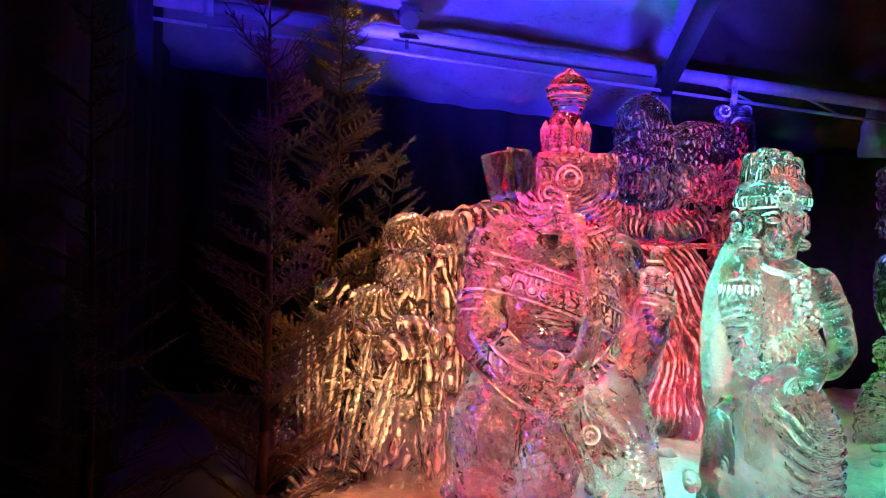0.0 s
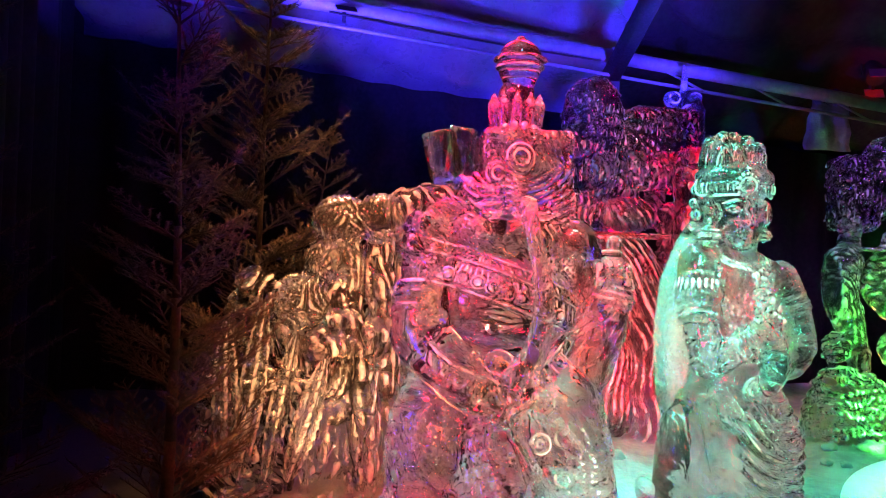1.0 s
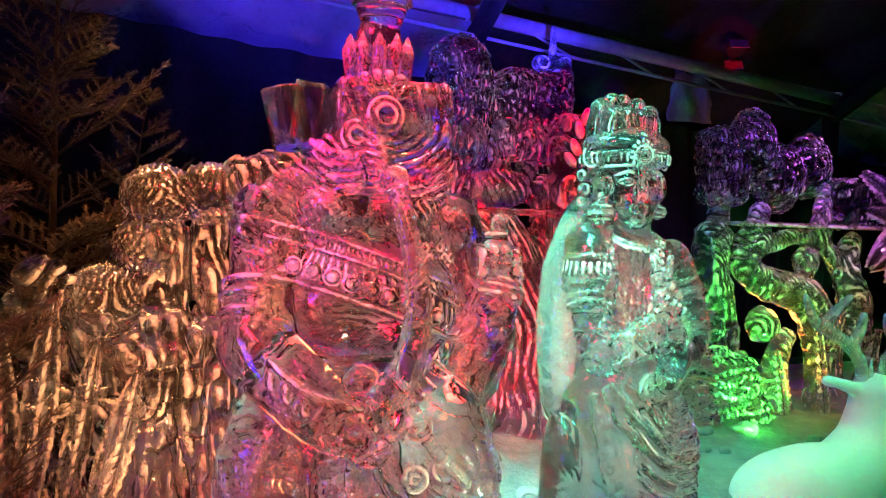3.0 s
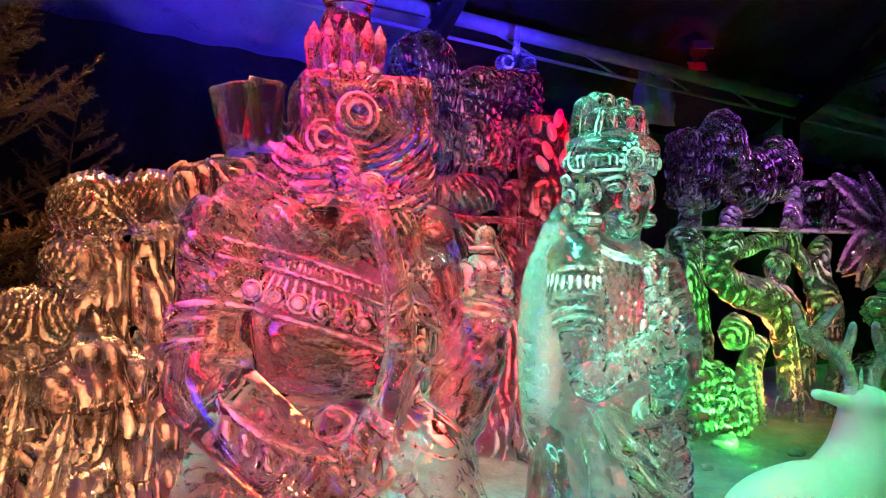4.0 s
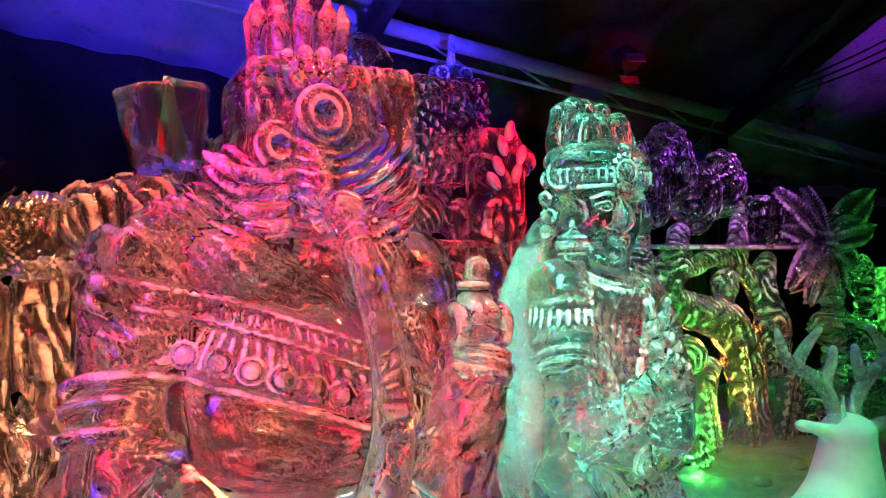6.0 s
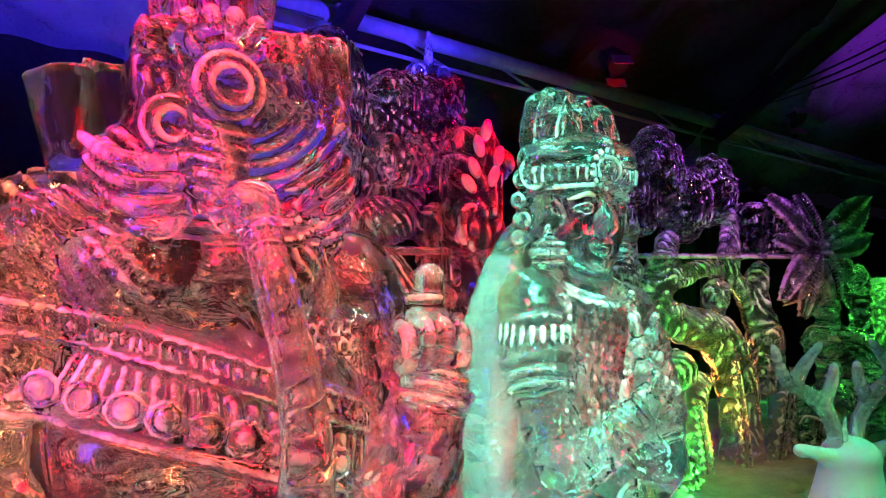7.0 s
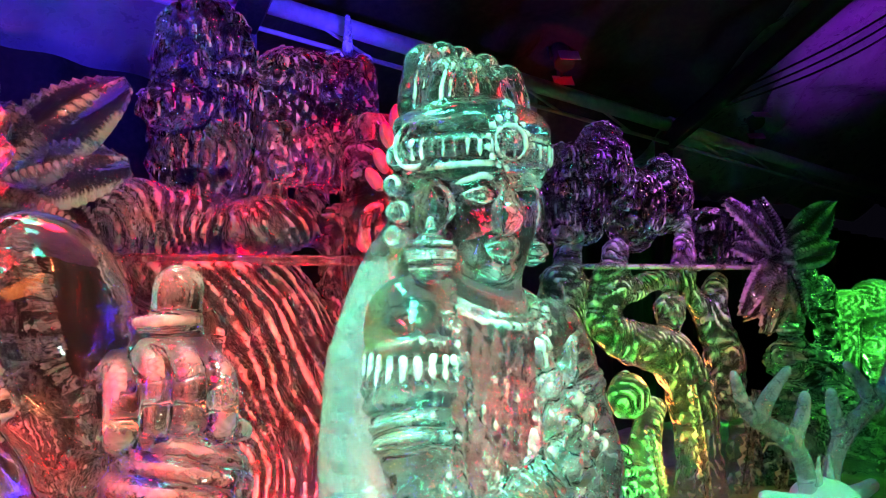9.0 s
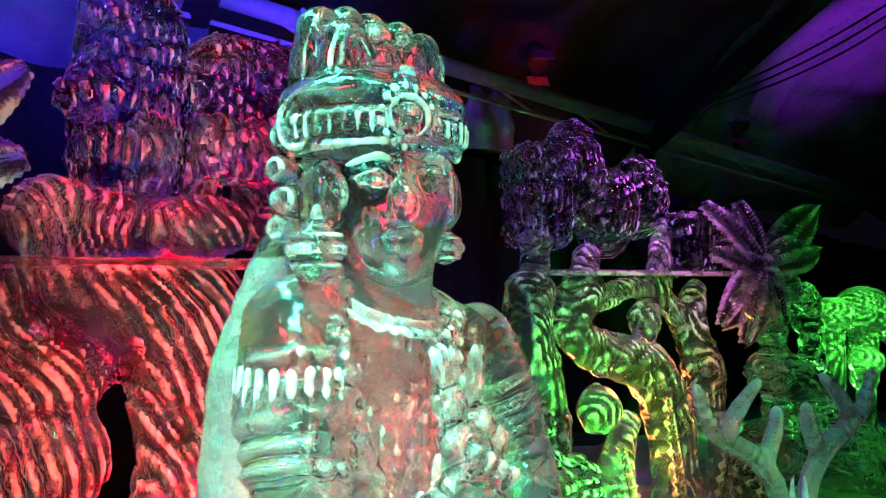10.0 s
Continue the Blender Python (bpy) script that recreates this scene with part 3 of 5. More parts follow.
    c.bar((0.536, 3.460, 1.797), (0.532, 3.410, 1.656), 0.06, 0.045, 0.03)
    x0, y0 = 0.5, 3.58

    def belt(X, Y, Z):
        a = np.arctan2(X - x0, -(Y - y0))
        front = np.clip((3.72 - Y) / 0.1, 0, 1) * np.clip((0.34 - np.abs(X - 0.53)) / 0.04, 0, 1)
        v = Z - 1.415 + 0.34 * (X - 0.426) + 0.25 * (X - 0.5) ** 2
        r = 0.014 * soft(v, 0.014, 0.034, 0.006) + 0.014 * soft(v, -0.03, -0.012, 0.006)
        r = r + 0.012 * soft(v, -0.014, 0.016, 0.005) * (np.sin(a * 80) > -0.2)
        r = r + 0.016 * soft(v, -0.125, -0.03, 0.01) * (np.abs(np.sin(a * 26 + 0.4 * v)) - 0.35)
        r = r + 0.016 * soft(v, -0.15, -0.125, 0.008)
        w = Z - 1.06 + 0.1 * (1 - ((X - x0) / 0.26) ** 2)
        r = r + 0.014 * soft(w, 0.0, 0.03, 0.008) + 0.012 * soft(w, -0.06, 0.0, 0.008) * np.sin(a * 50)
        return r * front
    c.raise_by((0.12, 3.2, 0.8), (0.95, 3.75, 1.56), belt)

    def collar(X, Y, Z):
        d = np.sqrt((X - 0.52) ** 2 + (Z - 1.62) ** 2)
        front = np.clip((3.7 - Y) / 0.1, 0, 1) * soft(d, 0.12, 0.3, 0.02)
        return 0.002 * front * np.sin((X + Z) * 150 + 4 * np.sin(X * 20)) * (np.abs(X - 0.53) > 0.03)
    c.raise_by((0.2, 3.2, 1.36), (0.86, 3.7, 1.62), collar)

    def folds(X, Y, Z):
        d = np.sqrt((X - 0.56) ** 2 + 1.6 * (Z - 1.83) ** 2)
        front = np.clip((3.75 - Y) / 0.1, 0, 1) * soft(d, 0.06, 0.4, 0.03)
        low = np.clip((1.8 - Z) / 0.05, 0, 1)
        hi = np.clip((Z - 1.8) / 0.04, 0, 1)
        return front * (0.005 * low * np.sin(d * 200) + 0.002 * hi * np.sin(X * 190 + 10 * Z + 3 * np.sin(Z * 20)))
    c.raise_by((0.2, 3.2, 1.58), (0.86, 3.75, 1.98), folds)

    def cloth(X, Y, Z):
        front = np.clip((3.75 - Y) / 0.15, 0, 1) * np.clip((0.85 - Z) / 0.1, 0, 1)
        return front * (0.004 * np.sin((X * 0.9 + Z * 0.3) * 120 + 4 * np.sin(Z * 9 + X * 6)) * np.sin(X * 17) + 0.012 * wave(X, Y, Z, 14, 3))
    c.raise_by((-0.1, 3.0, 0.1), (1.1, 3.8, 0.9), cloth)
    c.raise_by((-0.1, 3.2, 1.4), (0.3, 3.8, 1.85), lambda X, Y, Z: 0.003 * np.sin(Z * 90 + 70 * X + 3 * wave(X, Y, Z, 14, 9)) * soft(X, -0.1, 0.26, 0.05))
    c.all_over(lambda X, Y, Z: 0.004 * wave(X, Y, Z, 26, 5))

    def etched(X, Y, Z):
        low = np.clip((0.9 - Z) / 0.08, 0, 1)
        side = np.clip((0.36 - X) / 0.06, 0, 1)
        d = np.sqrt((X - 0.2) ** 2 + (Z - 0.55) ** 2)
        e = np.sqrt((X - 0.95) ** 2 + (Z - 0.95) ** 2)
        grid = np.minimum(lines(X * 130 + Z * 40), lines(Z * 120 - X * 50)) * soft(X, 0.36, 0.62, 0.03)
        swirl = lines(d * 150) * side + lines(e * 140) * np.clip((X - 0.62) / 0.04, 0, 1)
        return 0.011 * low * (grid + swirl)
    c.raise_by((-0.1, 3.0, 0.1), (1.15, 3.8, 0.95), etched)
    c.raise_by((0.2, 3.2, 1.4), (0.86, 3.7, 1.62), lambda X, Y, Z: 0.008 * lines((X - 0.5) * np.sign(X - 0.52) * 150 + Z * 210) * soft(np.abs(X - 0.52), 0.05, 0.27, 0.02))
    c.raise_by((0.3, 3.3, 1.8), (0.86, 3.7, 2.0), lambda X, Y, Z: 0.007 * lines(X * 230 + 2 * np.sin(Z * 40)) * np.clip((3.55 - Y) / 0.04, 0, 1))
    c.raise_by((-0.1, 3.2, 1.35), (0.28, 3.85, 1.8), lambda X, Y, Z: 0.007 * lines(Z * 100 + X * 130 + 2 * wave(X, Y, Z, 10, 15)))
    c.raise_by((0.9, 3.4, 0.7), (1.15, 3.8, 1.3), lambda X, Y, Z: 0.008 * lines((Z - X) * 110 + 2 * wave(X, Y, Z, 12, 16)))
    # crown
    c.tube([(0.571, 3.660, 1.934), (0.565, 3.680, 2.057), (0.563, 3.680, 2.124)], [0.085, 0.075, 0.07], 0.015)
    for i in range(11):
        a = 6.2832 * i / 11
        q = Vector((0.566, 3.680, 2.017)) + Vector((0.085 * math.cos(a), 0.085 * math.sin(a), -0.04))
        c.bar(q, q + Vector((0.018 * math.cos(a), 0.018 * math.sin(a), 0.1)), 0.028, 0.022, 0.004)
        c.bar(q + Vector((0.018 * math.cos(a), 0.018 * math.sin(a), 0.1)), q + Vector((0.02 * math.cos(a), 0.02 * math.sin(a), 0.145)), 0.02, 0.004, 0.004)
        c.ring(q + Vector((0.024 * math.cos(a), 0.024 * math.sin(a), 0.06)), (math.cos(a), math.sin(a), 0), 0.014, 0.006, 0.003)
    c.tube([(0.571, 3.680, 2.106), (0.572, 3.680, 2.165), (0.573, 3.680, 2.219), (0.572, 3.680, 2.261)], [0.062, 0.06, 0.075, 0.098], 0.01)
    c.ell((0.574, 3.680, 2.272), (0.118, 0.118, 0.016), 0.006)
    c.ring((0.573, 3.680, 2.240), (0, 0, 1), 0.095, 0.01, 0.004)
    c.ell((0.573, 3.680, 2.299), (0.062, 0.062, 0.024), 0.006)
    c.bar((0.573, 3.680, 2.304), (0.574, 3.680, 2.353), 0.026, 0.018, 0.012)
    c.ell((0.574, 3.680, 2.355), 0.022, 0.006)
    # brow rays, eyes, ears
    for s in range(6):
        a = 0.75 + 0.33 * s
        q = Vector((0.549, 3.460, 1.858))
        c.bar(q + Vector((0.05 * math.cos(a), 0, 0.05 * math.sin(a))), q + Vector((0.12 * math.cos(a), 0.02, 0.11 * math.sin(a))), 0.012, 0.016, 0.006)
    for q, R in (((0.547, 3.440, 1.828), 0.052), ((0.461, 3.460, 1.762), 0.042)):
        c.ell(q, (R * 1.1, 0.04, R * 1.15), 0.015)
        c.ring(Vector(q) + Vector((0, -0.034, 0)), (0.15, -1, 0.1), R, 0.01, 0.004)
        c.ring(Vector(q) + Vector((0, -0.042, 0)), (0.15, -1, 0.1), R * 0.62, 0.009, 0.004)
        c.ell(Vector(q) + Vector((0, -0.05, 0)), (R * 0.35, 0.02, R * 0.4), 0.004, cut=True)
    q = Vector((0.703, 3.490, 1.652))
    for R in (0.085, 0.06, 0.036):
        c.ring(q + Vector((0, 0.02 - 0.3 * (0.085 - R), 0)), (0.35, -1, 0), R, 0.011, 0.005)
    c.ell(q + Vector((0, -0.02, -0.01)), (0.022, 0.05, 0.03), 0.006, cut=True)
    for i, (u, w) in enumerate(((0, 0.1), (0.035, 0.09), (0.07, 0.075), (0.105, 0.06))):
        q = Vector((0.431, 3.440, 1.687)) + Vector((0.0, 0.0, 0.03 - u))
        c.tube([q + Vector((-w, 0.06, 0.03)), q + Vector((-w * 0.4, 0.0, -0.012)), q + Vector((w * 0.5, -0.03, -0.012)), q + Vector((w, -0.03, 0.02))], [0.008, 0.014, 0.014, 0.008], 0.008)
    c.tube([(0.528, 3.400, 1.737), (0.541, 3.380, 1.687), (0.518, 3.380, 1.637), (0.540, 3.400, 1.599)], [0.018, 0.016, 0.014, 0.01], 0.006)
    # rings on the arms
    d = Vector((1.001, 3.600, 1.303)) - Vector((0.949, 3.560, 1.117))
    for s, R in ((0.0, 0.072), (-0.12, 0.077), (-0.26, 0.08), (0.2, 0.07)):
        c.ring(Vector((1.001, 3.600, 1.303)) + d * s, d, R, 0.013, 0.005)
    d = Vector((0.441, 3.250, 0.888)) - Vector((0.309, 3.320, 0.992))
    for s, R in ((0.15, 0.098), (0.32, 0.094), (0.49, 0.09), (0.66, 0.085), (0.8, 0.08)):
        c.ring(Vector((0.309, 3.320, 0.992)) + d * s, d, R, 0.012, 0.004)
    d = Vector((0.191, 3.520, 1.303)) - Vector((0.177, 3.440, 1.127))
    for s, R in ((0.1, 0.1), (0.32, 0.1), (0.6, 0.1)):
        c.ring(Vector((0.181, 3.520, 1.303)) - d * s, d, R, 0.012, 0.004)
    # curled fingers, bead cuff
    h = Vector((0.980, 3.560, 1.385))
    for i in range(4):
        q = h + Vector((-0.06 + 0.038 * i, 0.0, -0.012 * abs(i - 1.5)))
        c.tube([q + Vector((0, 0.03, 0.05)), q + Vector((0, -0.03, 0.035)), q + Vector((0, -0.035, -0.012)), q + Vector((0, 0.0, -0.03))], 0.018, 0.006)
    c.ring(h + Vector((0.003, 0.04, 0.085)), (0, 0.1, 1), 0.036, 0.009, 0.004)
    for i in range(14):
        a = 6.2832 * i / 14
        c.ell(Vector((0.995, 3.600, 1.263)) + Vector((0.082 * math.cos(a), 0.082 * math.sin(a), 0)), 0.017, 0.004)
    # beads and pendants on the belly
    for i in range(9):
        X = 0.28 + 0.055 * i
        q = Vector((X, 3.58 - 0.262 * math.sqrt(max(0.02, 1 - ((X - 0.52) / 0.33) ** 2)), 1.325 - 0.34 * (X - 0.426) - 0.25 * (X - 0.5) ** 2))
        c.ell(q, 0.02, 0.004)
        c.ring(q, (X - 0.52, -0.5, 0), 0.024, 0.006, 0.003)
    c.ell((0.722, 3.480, 1.480), (0.036, 0.03, 0.052), 0.006)
    c.bar((0.722, 3.480, 1.500), (0.728, 3.480, 1.562), 0.026, 0.006, 0.008)
    for i in range(4):
        for j in range(4):
            q = Vector((0.69 + 0.033 * i + 0.016 * (j % 2), 3.425 + 0.035 * i, 1.425 - 0.036 * j))
            c.ring(q, (0.5, -1, 0), 0.013, 0.005, 0.002)
    # trunk held before the belly
    c.tube([(0.571, 3.340, 1.628), (0.586, 3.270, 1.521), (0.621, 3.240, 1.356), (0.628, 3.235, 1.204), (0.595, 3.240, 1.067), (0.526, 3.240, 0.994)], [0.034, 0.03, 0.034, 0.042, 0.05, 0.055], 0.006)
    c.ell((0.567, 3.330, 1.630), 0.043, 0.008)
    c.tube([(0.528, 3.250, 0.993), (0.470, 3.270, 1.040), (0.497, 3.260, 0.900)], 0.045, 0.02)
    # sashes on the legs
    c.tube([(0.569, 3.360, 1.006), (0.539, 3.280, 0.802), (0.642, 3.290, 0.611), (0.720, 3.300, 0.490)], 0.026, 0.006)
    c.tube([(0.615, 3.340, 1.010), (0.679, 3.270, 0.856), (0.807, 3.290, 0.712)], 0.022, 0.006)
    c.tube([(0.570, 3.360, 1.001), (0.503, 3.300, 0.892), (0.455, 3.260, 0.732), (0.541, 3.250, 0.571)], 0.024, 0.006)
    c.tube([(0.256, 3.380, 0.894), (0.170, 3.290, 0.740), (0.233, 3.270, 0.603), (0.319, 3.270, 0.535)], 0.022, 0.006)
    c.ell((0.209, 3.290, 0.645), (0.055, 0.04, 0.055), 0.01)
    for q in ((0.662, 3.310, 0.883), (0.750, 3.310, 0.753), (0.762, 3.340, 0.588), (0.650, 3.290, 0.731)):
        c.ring(q, (0, -1, 0.1), 0.035, 0.01, 0.004)
        c.ring(q, (0, -1, 0.1), 0.014, 0.009, 0.004)
    ob = part("elephant_headed_statue", c.skin("elephant_headed_statue", base), ICE, at=base)
    tagged(ob, "carved clear ice statue of a pot-bellied elephant-headed figure", "statue")


# ---- woman with a flower ----
def woman_figure():
    base = (1.7, 4.1, 0.12)
    c = Clay((1.2, 3.66, 0.1), (2.3, 4.55, 2.14), 0.006)
    # skirt
    c.tube([(1.777, 4.120, 0.808), (1.763, 4.100, 0.601), (1.743, 4.080, 0.397), (1.739, 4.080, 0.219)], [0.17, 0.22, 0.25, 0.27], 0.05)
    c.tube([(1.628, 4.120, 0.773), (1.515, 4.060, 0.514), (1.472, 4.040, 0.223)], [0.1, 0.11, 0.11], 0.05)
    c.tube([(1.928, 4.140, 0.779), (2.051, 4.160, 0.536), (2.086, 4.160, 0.203)], [0.1, 0.11, 0.08], 0.05)
    # veil
    c.tube([(1.672, 4.300, 1.587), (1.602, 4.340, 1.300), (1.561, 4.340, 0.982), (1.557, 4.300, 0.658)], [0.08, 0.11, 0.09, 0.06], 0.05)
    c.tube([(1.757, 4.300, 1.590), (1.778, 4.320, 1.181), (1.728, 4.280, 0.746)], [0.12, 0.13, 0.1], 0.05)
    # body
    c.ell((1.824, 4.200, 1.377), (0.25, 0.14, 0.12), 0.06)
    c.ell((1.815, 4.180, 1.164), (0.19, 0.14, 0.24), 0.06)
    c.ell((1.790, 4.140, 0.859), (0.18, 0.15, 0.1), 0.05)
    c.bar((1.801, 4.140, 1.469), (1.794, 4.120, 1.589), 0.085, 0.075, 0.03)
    # head: long oval face, hair mass behind
    c.ell((1.788, 4.125, 1.672), (0.112, 0.13, 0.165), 0.03)
    c.ell((1.762, 4.060, 1.585), (0.075, 0.065, 0.07), 0.04)
    c.ell((1.765, 4.220, 1.720), (0.165, 0.12, 0.15), 0.03)
    c.tube([(1.757, 4.000, 1.728), (1.746, 3.978, 1.680), (1.742, 3.962, 1.643)], [0.011, 0.014, 0.017], 0.035)
    for dx in (-0.018, 0.018):
        c.ell((1.743 + dx, 3.985, 1.635), (0.014, 0.016, 0.012), 0.008)
    for q, sx in (((1.700, 4.012, 1.702), 1), ((1.812, 4.004, 1.704), -1)):
        q = Vector(q)
        c.ell(q + Vector((0, -0.01, 0.002)), (0.044, 0.03, 0.027), 0.012, cut=True)
        c.ell(q + Vector((0, 0.012, -0.002)), (0.036, 0.026, 0.02), 0.003)
        c.tube([q + Vector((-0.042, 0.014, 0.0)), q + Vector((0, -0.014, 0.016)), q + Vector((0.042, 0.012, 0.0))], 0.006, 0.004)
        c.tube([q + Vector((-0.04, 0.014, -0.004)), q + Vector((0, -0.012, -0.018)), q + Vector((0.04, 0.012, -0.004))], 0.005, 0.004)
        c.tube([q + Vector((-0.052, 0.02, 0.022)), q + Vector((0, -0.016, 0.042)), q + Vector((0.05, 0.006, 0.026))], [0.006, 0.011, 0.007], 0.008)
    # lips, chin, cheek line
    c.tube([(1.716, 4.004, 1.592), (1.738, 3.984, 1.598), (1.750, 3.982, 1.594), (1.762, 3.982, 1.598), (1.788, 4.000, 1.592)], [0.005, 0.011, 0.009, 0.011, 0.005], 0.006)
    c.tube([(1.722, 4.002, 1.580), (1.750, 3.982, 1.572), (1.782, 4.000, 1.580)], [0.005, 0.013, 0.005], 0.006)
    c.bar((1.712, 3.985, 1.586), (1.790, 3.985, 1.586), 0.004, 0.004, 0.003, cut=True)
    c.ell((1.754, 4.014, 1.538), (0.032, 0.026, 0.024), 0.02)
    # ears with hoops and banded drop earrings
    for q in ((1.640, 4.130, 1.680), (1.920, 4.140, 1.690)):
        c.ell(q, (0.035, 0.05, 0.07), 0.02)
        c.ring(Vector(q) + Vector((0.0, -0.03, 0.0)), (1 if q[0] > 1.8 else -1, -0.6, 0), 0.042, 0.008, 0.006)
        c.ring(Vector(q) + Vector((0.0, -0.035, -0.01)), (1 if q[0] > 1.8 else -1, -0.6, 0), 0.02, 0.007, 0.004)
    for q, r in (((1.900, 4.100, 1.580), 0.034), ((1.609, 4.070, 1.568), 0.05)):
        q = Vector(q)
        c.ell(q, (r, r, r * 1.05), 0.006)
        c.bar(q, q + Vector((0, 0, r * 1.6)), r * 0.4, r * 0.2, 0.012)
        for dz, k in ((-0.55, 0.88), (-0.1, 1.04), (0.1, 1.04), (0.55, 0.88)):
            c.ring(q + Vector((0, 0, dz * r)), (0, 0, 1), r * k, 0.006, 0.002)
    # headdress: smooth cap, toothed band, rolled rims
    c.ell((1.757, 4.140, 1.858), (0.19, 0.18, 0.082), 0.012)
    c.ell((1.757, 4.140, 1.800), (0.185, 0.176, 0.06), 0.01)
    for z, R, r in ((1.772, 0.172, 0.011), (1.826, 0.18, 0.009)):
        for i in range(40):
            a, b = 6.2832 * i / 40, 6.2832 * (i + 1) / 40
            tilt = 0.03
            c.bar((1.757 + R * math.cos(a), 4.14 + R * 0.96 * math.sin(a), z + tilt * math.cos(a) * 0.3), (1.757 + R * math.cos(b), 4.14 + R * 0.96 * math.sin(b), z + tilt * math.cos(b) * 0.3), r, r, 0.004)
    for i in range(44):
        a = 6.2832 * i / 44
        X, Y = 1.757 + 0.188 * math.cos(a), 4.14 + 0.18 * math.sin(a)
        c.bar((X, Y, 1.784), (X, Y, 1.816), 0.0075, 0.0075, 0.003)
    q = Vector((1.741, 3.950, 1.812))
    for R, r in ((0.038, 0.007), (0.023, 0.005)):
        c.ring(q, (-0.05, -1, 0.08), R, r, 0.003)
    c.ell(q, (0.02, 0.016, 0.02), 0.003)
    for i in range(15):
        a = 6.2832 * i / 15
        c.ell(q + Vector((0.052 * math.cos(a), 0.01, 0.056 * math.sin(a))), (0.009, 0.011, 0.011), 0.003)
    c.ell(q + Vector((0.005, 0.026, 0.072)), (0.022, 0.022, 0.03), 0.006)
    q = Vector((1.580, 4.095, 1.814))
    for R, r in ((0.05, 0.009), (0.03, 0.007)):
        c.ring(q, (-1, -0.55, 0.05), R, r, 0.004)
    c.ell(q, 0.016, 0.004)
    c.ring((1.935, 4.110, 1.820), (1, -0.4, 0), 0.05, 0.012, 0.006)
    # curls of hair beside the ear
    for dx, dz, r in ((-0.04, -0.02, 0.03), (-0.052, -0.085, 0.026), (-0.035, -0.145, 0.03), (-0.05, -0.2, 0.024), (-0.02, 0.05, 0.03)):
        p = q + Vector((dx + 0.045, 0.075, dz))
        c.ell(p, (r * 1.3, r, r * 1.1), 0.012)
        c.ring(p + Vector((-0.02, -0.02, 0)), (-1, -0.6, 0), r * 0.62, 0.006, 0.003)
    # hair piled in long coils on the crown
    for q, r, up in (((1.650, 4.200, 1.955), 0.056, 0.075), ((1.735, 4.270, 1.990), 0.05, 0.085), ((1.800, 4.290, 1.990), 0.05, 0.085), ((1.860, 4.270, 1.985), 0.05, 0.075), ((1.885, 4.200, 1.960), 0.048, 0.06), ((1.668, 4.110, 1.925), 0.052, 0.062), ((1.735, 4.120, 1.935), 0.044, 0.06), ((1.795, 4.130, 1.935), 0.044, 0.056), ((1.850, 4.140, 1.935), 0.046, 0.056)):
        q = Vector(q)
        c.bar(q - Vector((0, 0, 0.03)), q + Vector((0.01, 0, up)), r, r * 0.85, 0.008)
        for k in (0.35, 0.8):
            c.tube([q + Vector((-r * k, -r * 1.0, -0.05)), q + Vector((-r * k * 0.8, -r * 0.95, up * 0.5)), q + Vector((0, -r * 0.75, up + 0.02 * (1 - k))), q + Vector((r * k * 0.9, -r * 0.9, up * 0.4)), q + Vector((r * k, -r, -0.04))], 0.005, 0.004)
    c.ell((1.77, 4.19, 1.92), (0.14, 0.12, 0.08), 0.02)
    # arm with bands, veil side
    c.tube([(1.597, 4.140, 1.426), (1.569, 4.050, 1.198), (1.570, 3.930, 0.973)], [0.1, 0.085, 0.07], 0.03)
    c.tube([(1.567, 3.920, 0.963), (1.642, 3.860, 1.025), (1.748, 3.850, 1.108)], [0.07, 0.06, 0.045], 0.03)
    d = Vector((1.569, 4.050, 1.198)) - Vector((1.597, 4.140, 1.426))
    for s, R, r in ((0.35, 0.098, 0.014), (0.62, 0.096, 0.016), (0.78, 0.094, 0.024), (0.98, 0.092, 0.016), (1.12, 0.09, 0.014)):
        c.ring(Vector((1.597, 4.140, 1.426)) + d * s, d, R, r, 0.012)
    for i in range(22):
        a = 6.2832 * i / 22
        q = Vector((1.578, 4.080, 1.285)) + Vector((0.105 * math.cos(a), 0.105 * math.sin(a), 0))
        c.bar(q, q + Vector((0, 0, 0.07)), 0.011, 0.009, 0.006)
        c.ell(q + Vector((0, 0, -0.012)), 0.015, 0.006)
    d = Vector((1.748, 3.850, 1.108)) - Vector((1.642, 3.860, 1.025))
    for s in (0.62, 0.8, 0.98):
        c.ring(Vector((1.642, 3.860, 1.025)) + d * s, d, 0.054, 0.012, 0.008)
    # other arm
    c.tube([(2.099, 4.300, 1.381), (2.176, 4.280, 1.197), (2.183, 4.200, 1.036)], [0.085, 0.07, 0.065], 0.03)
    c.tube([(2.184, 4.200, 1.026), (2.037, 4.060, 0.945), (1.863, 3.920, 0.990)], [0.065, 0.06, 0.05], 0.03)
    d = Vector((2.176, 4.280, 1.197)) - Vector((2.099, 4.300, 1.381))
    for s in (0.6, 0.85, 1.0):
        c.ring(Vector((2.099, 4.300, 1.381)) + d * s, d, 0.078, 0.013, 0.005)
    # hands and flower
    c.ell((1.787, 3.840, 1.144), (0.07, 0.055, 0.05), 0.025, tip=-30)
    for i in range(4):
        q = Vector((1.754, 3.820, 1.179)) + Vector((0.025 * i, -0.004, -0.006 * i))
        c.bar(q, q + Vector((0.035, -0.015, 0.055 - 0.01 * i)), 0.015, 0.012, 0.01)
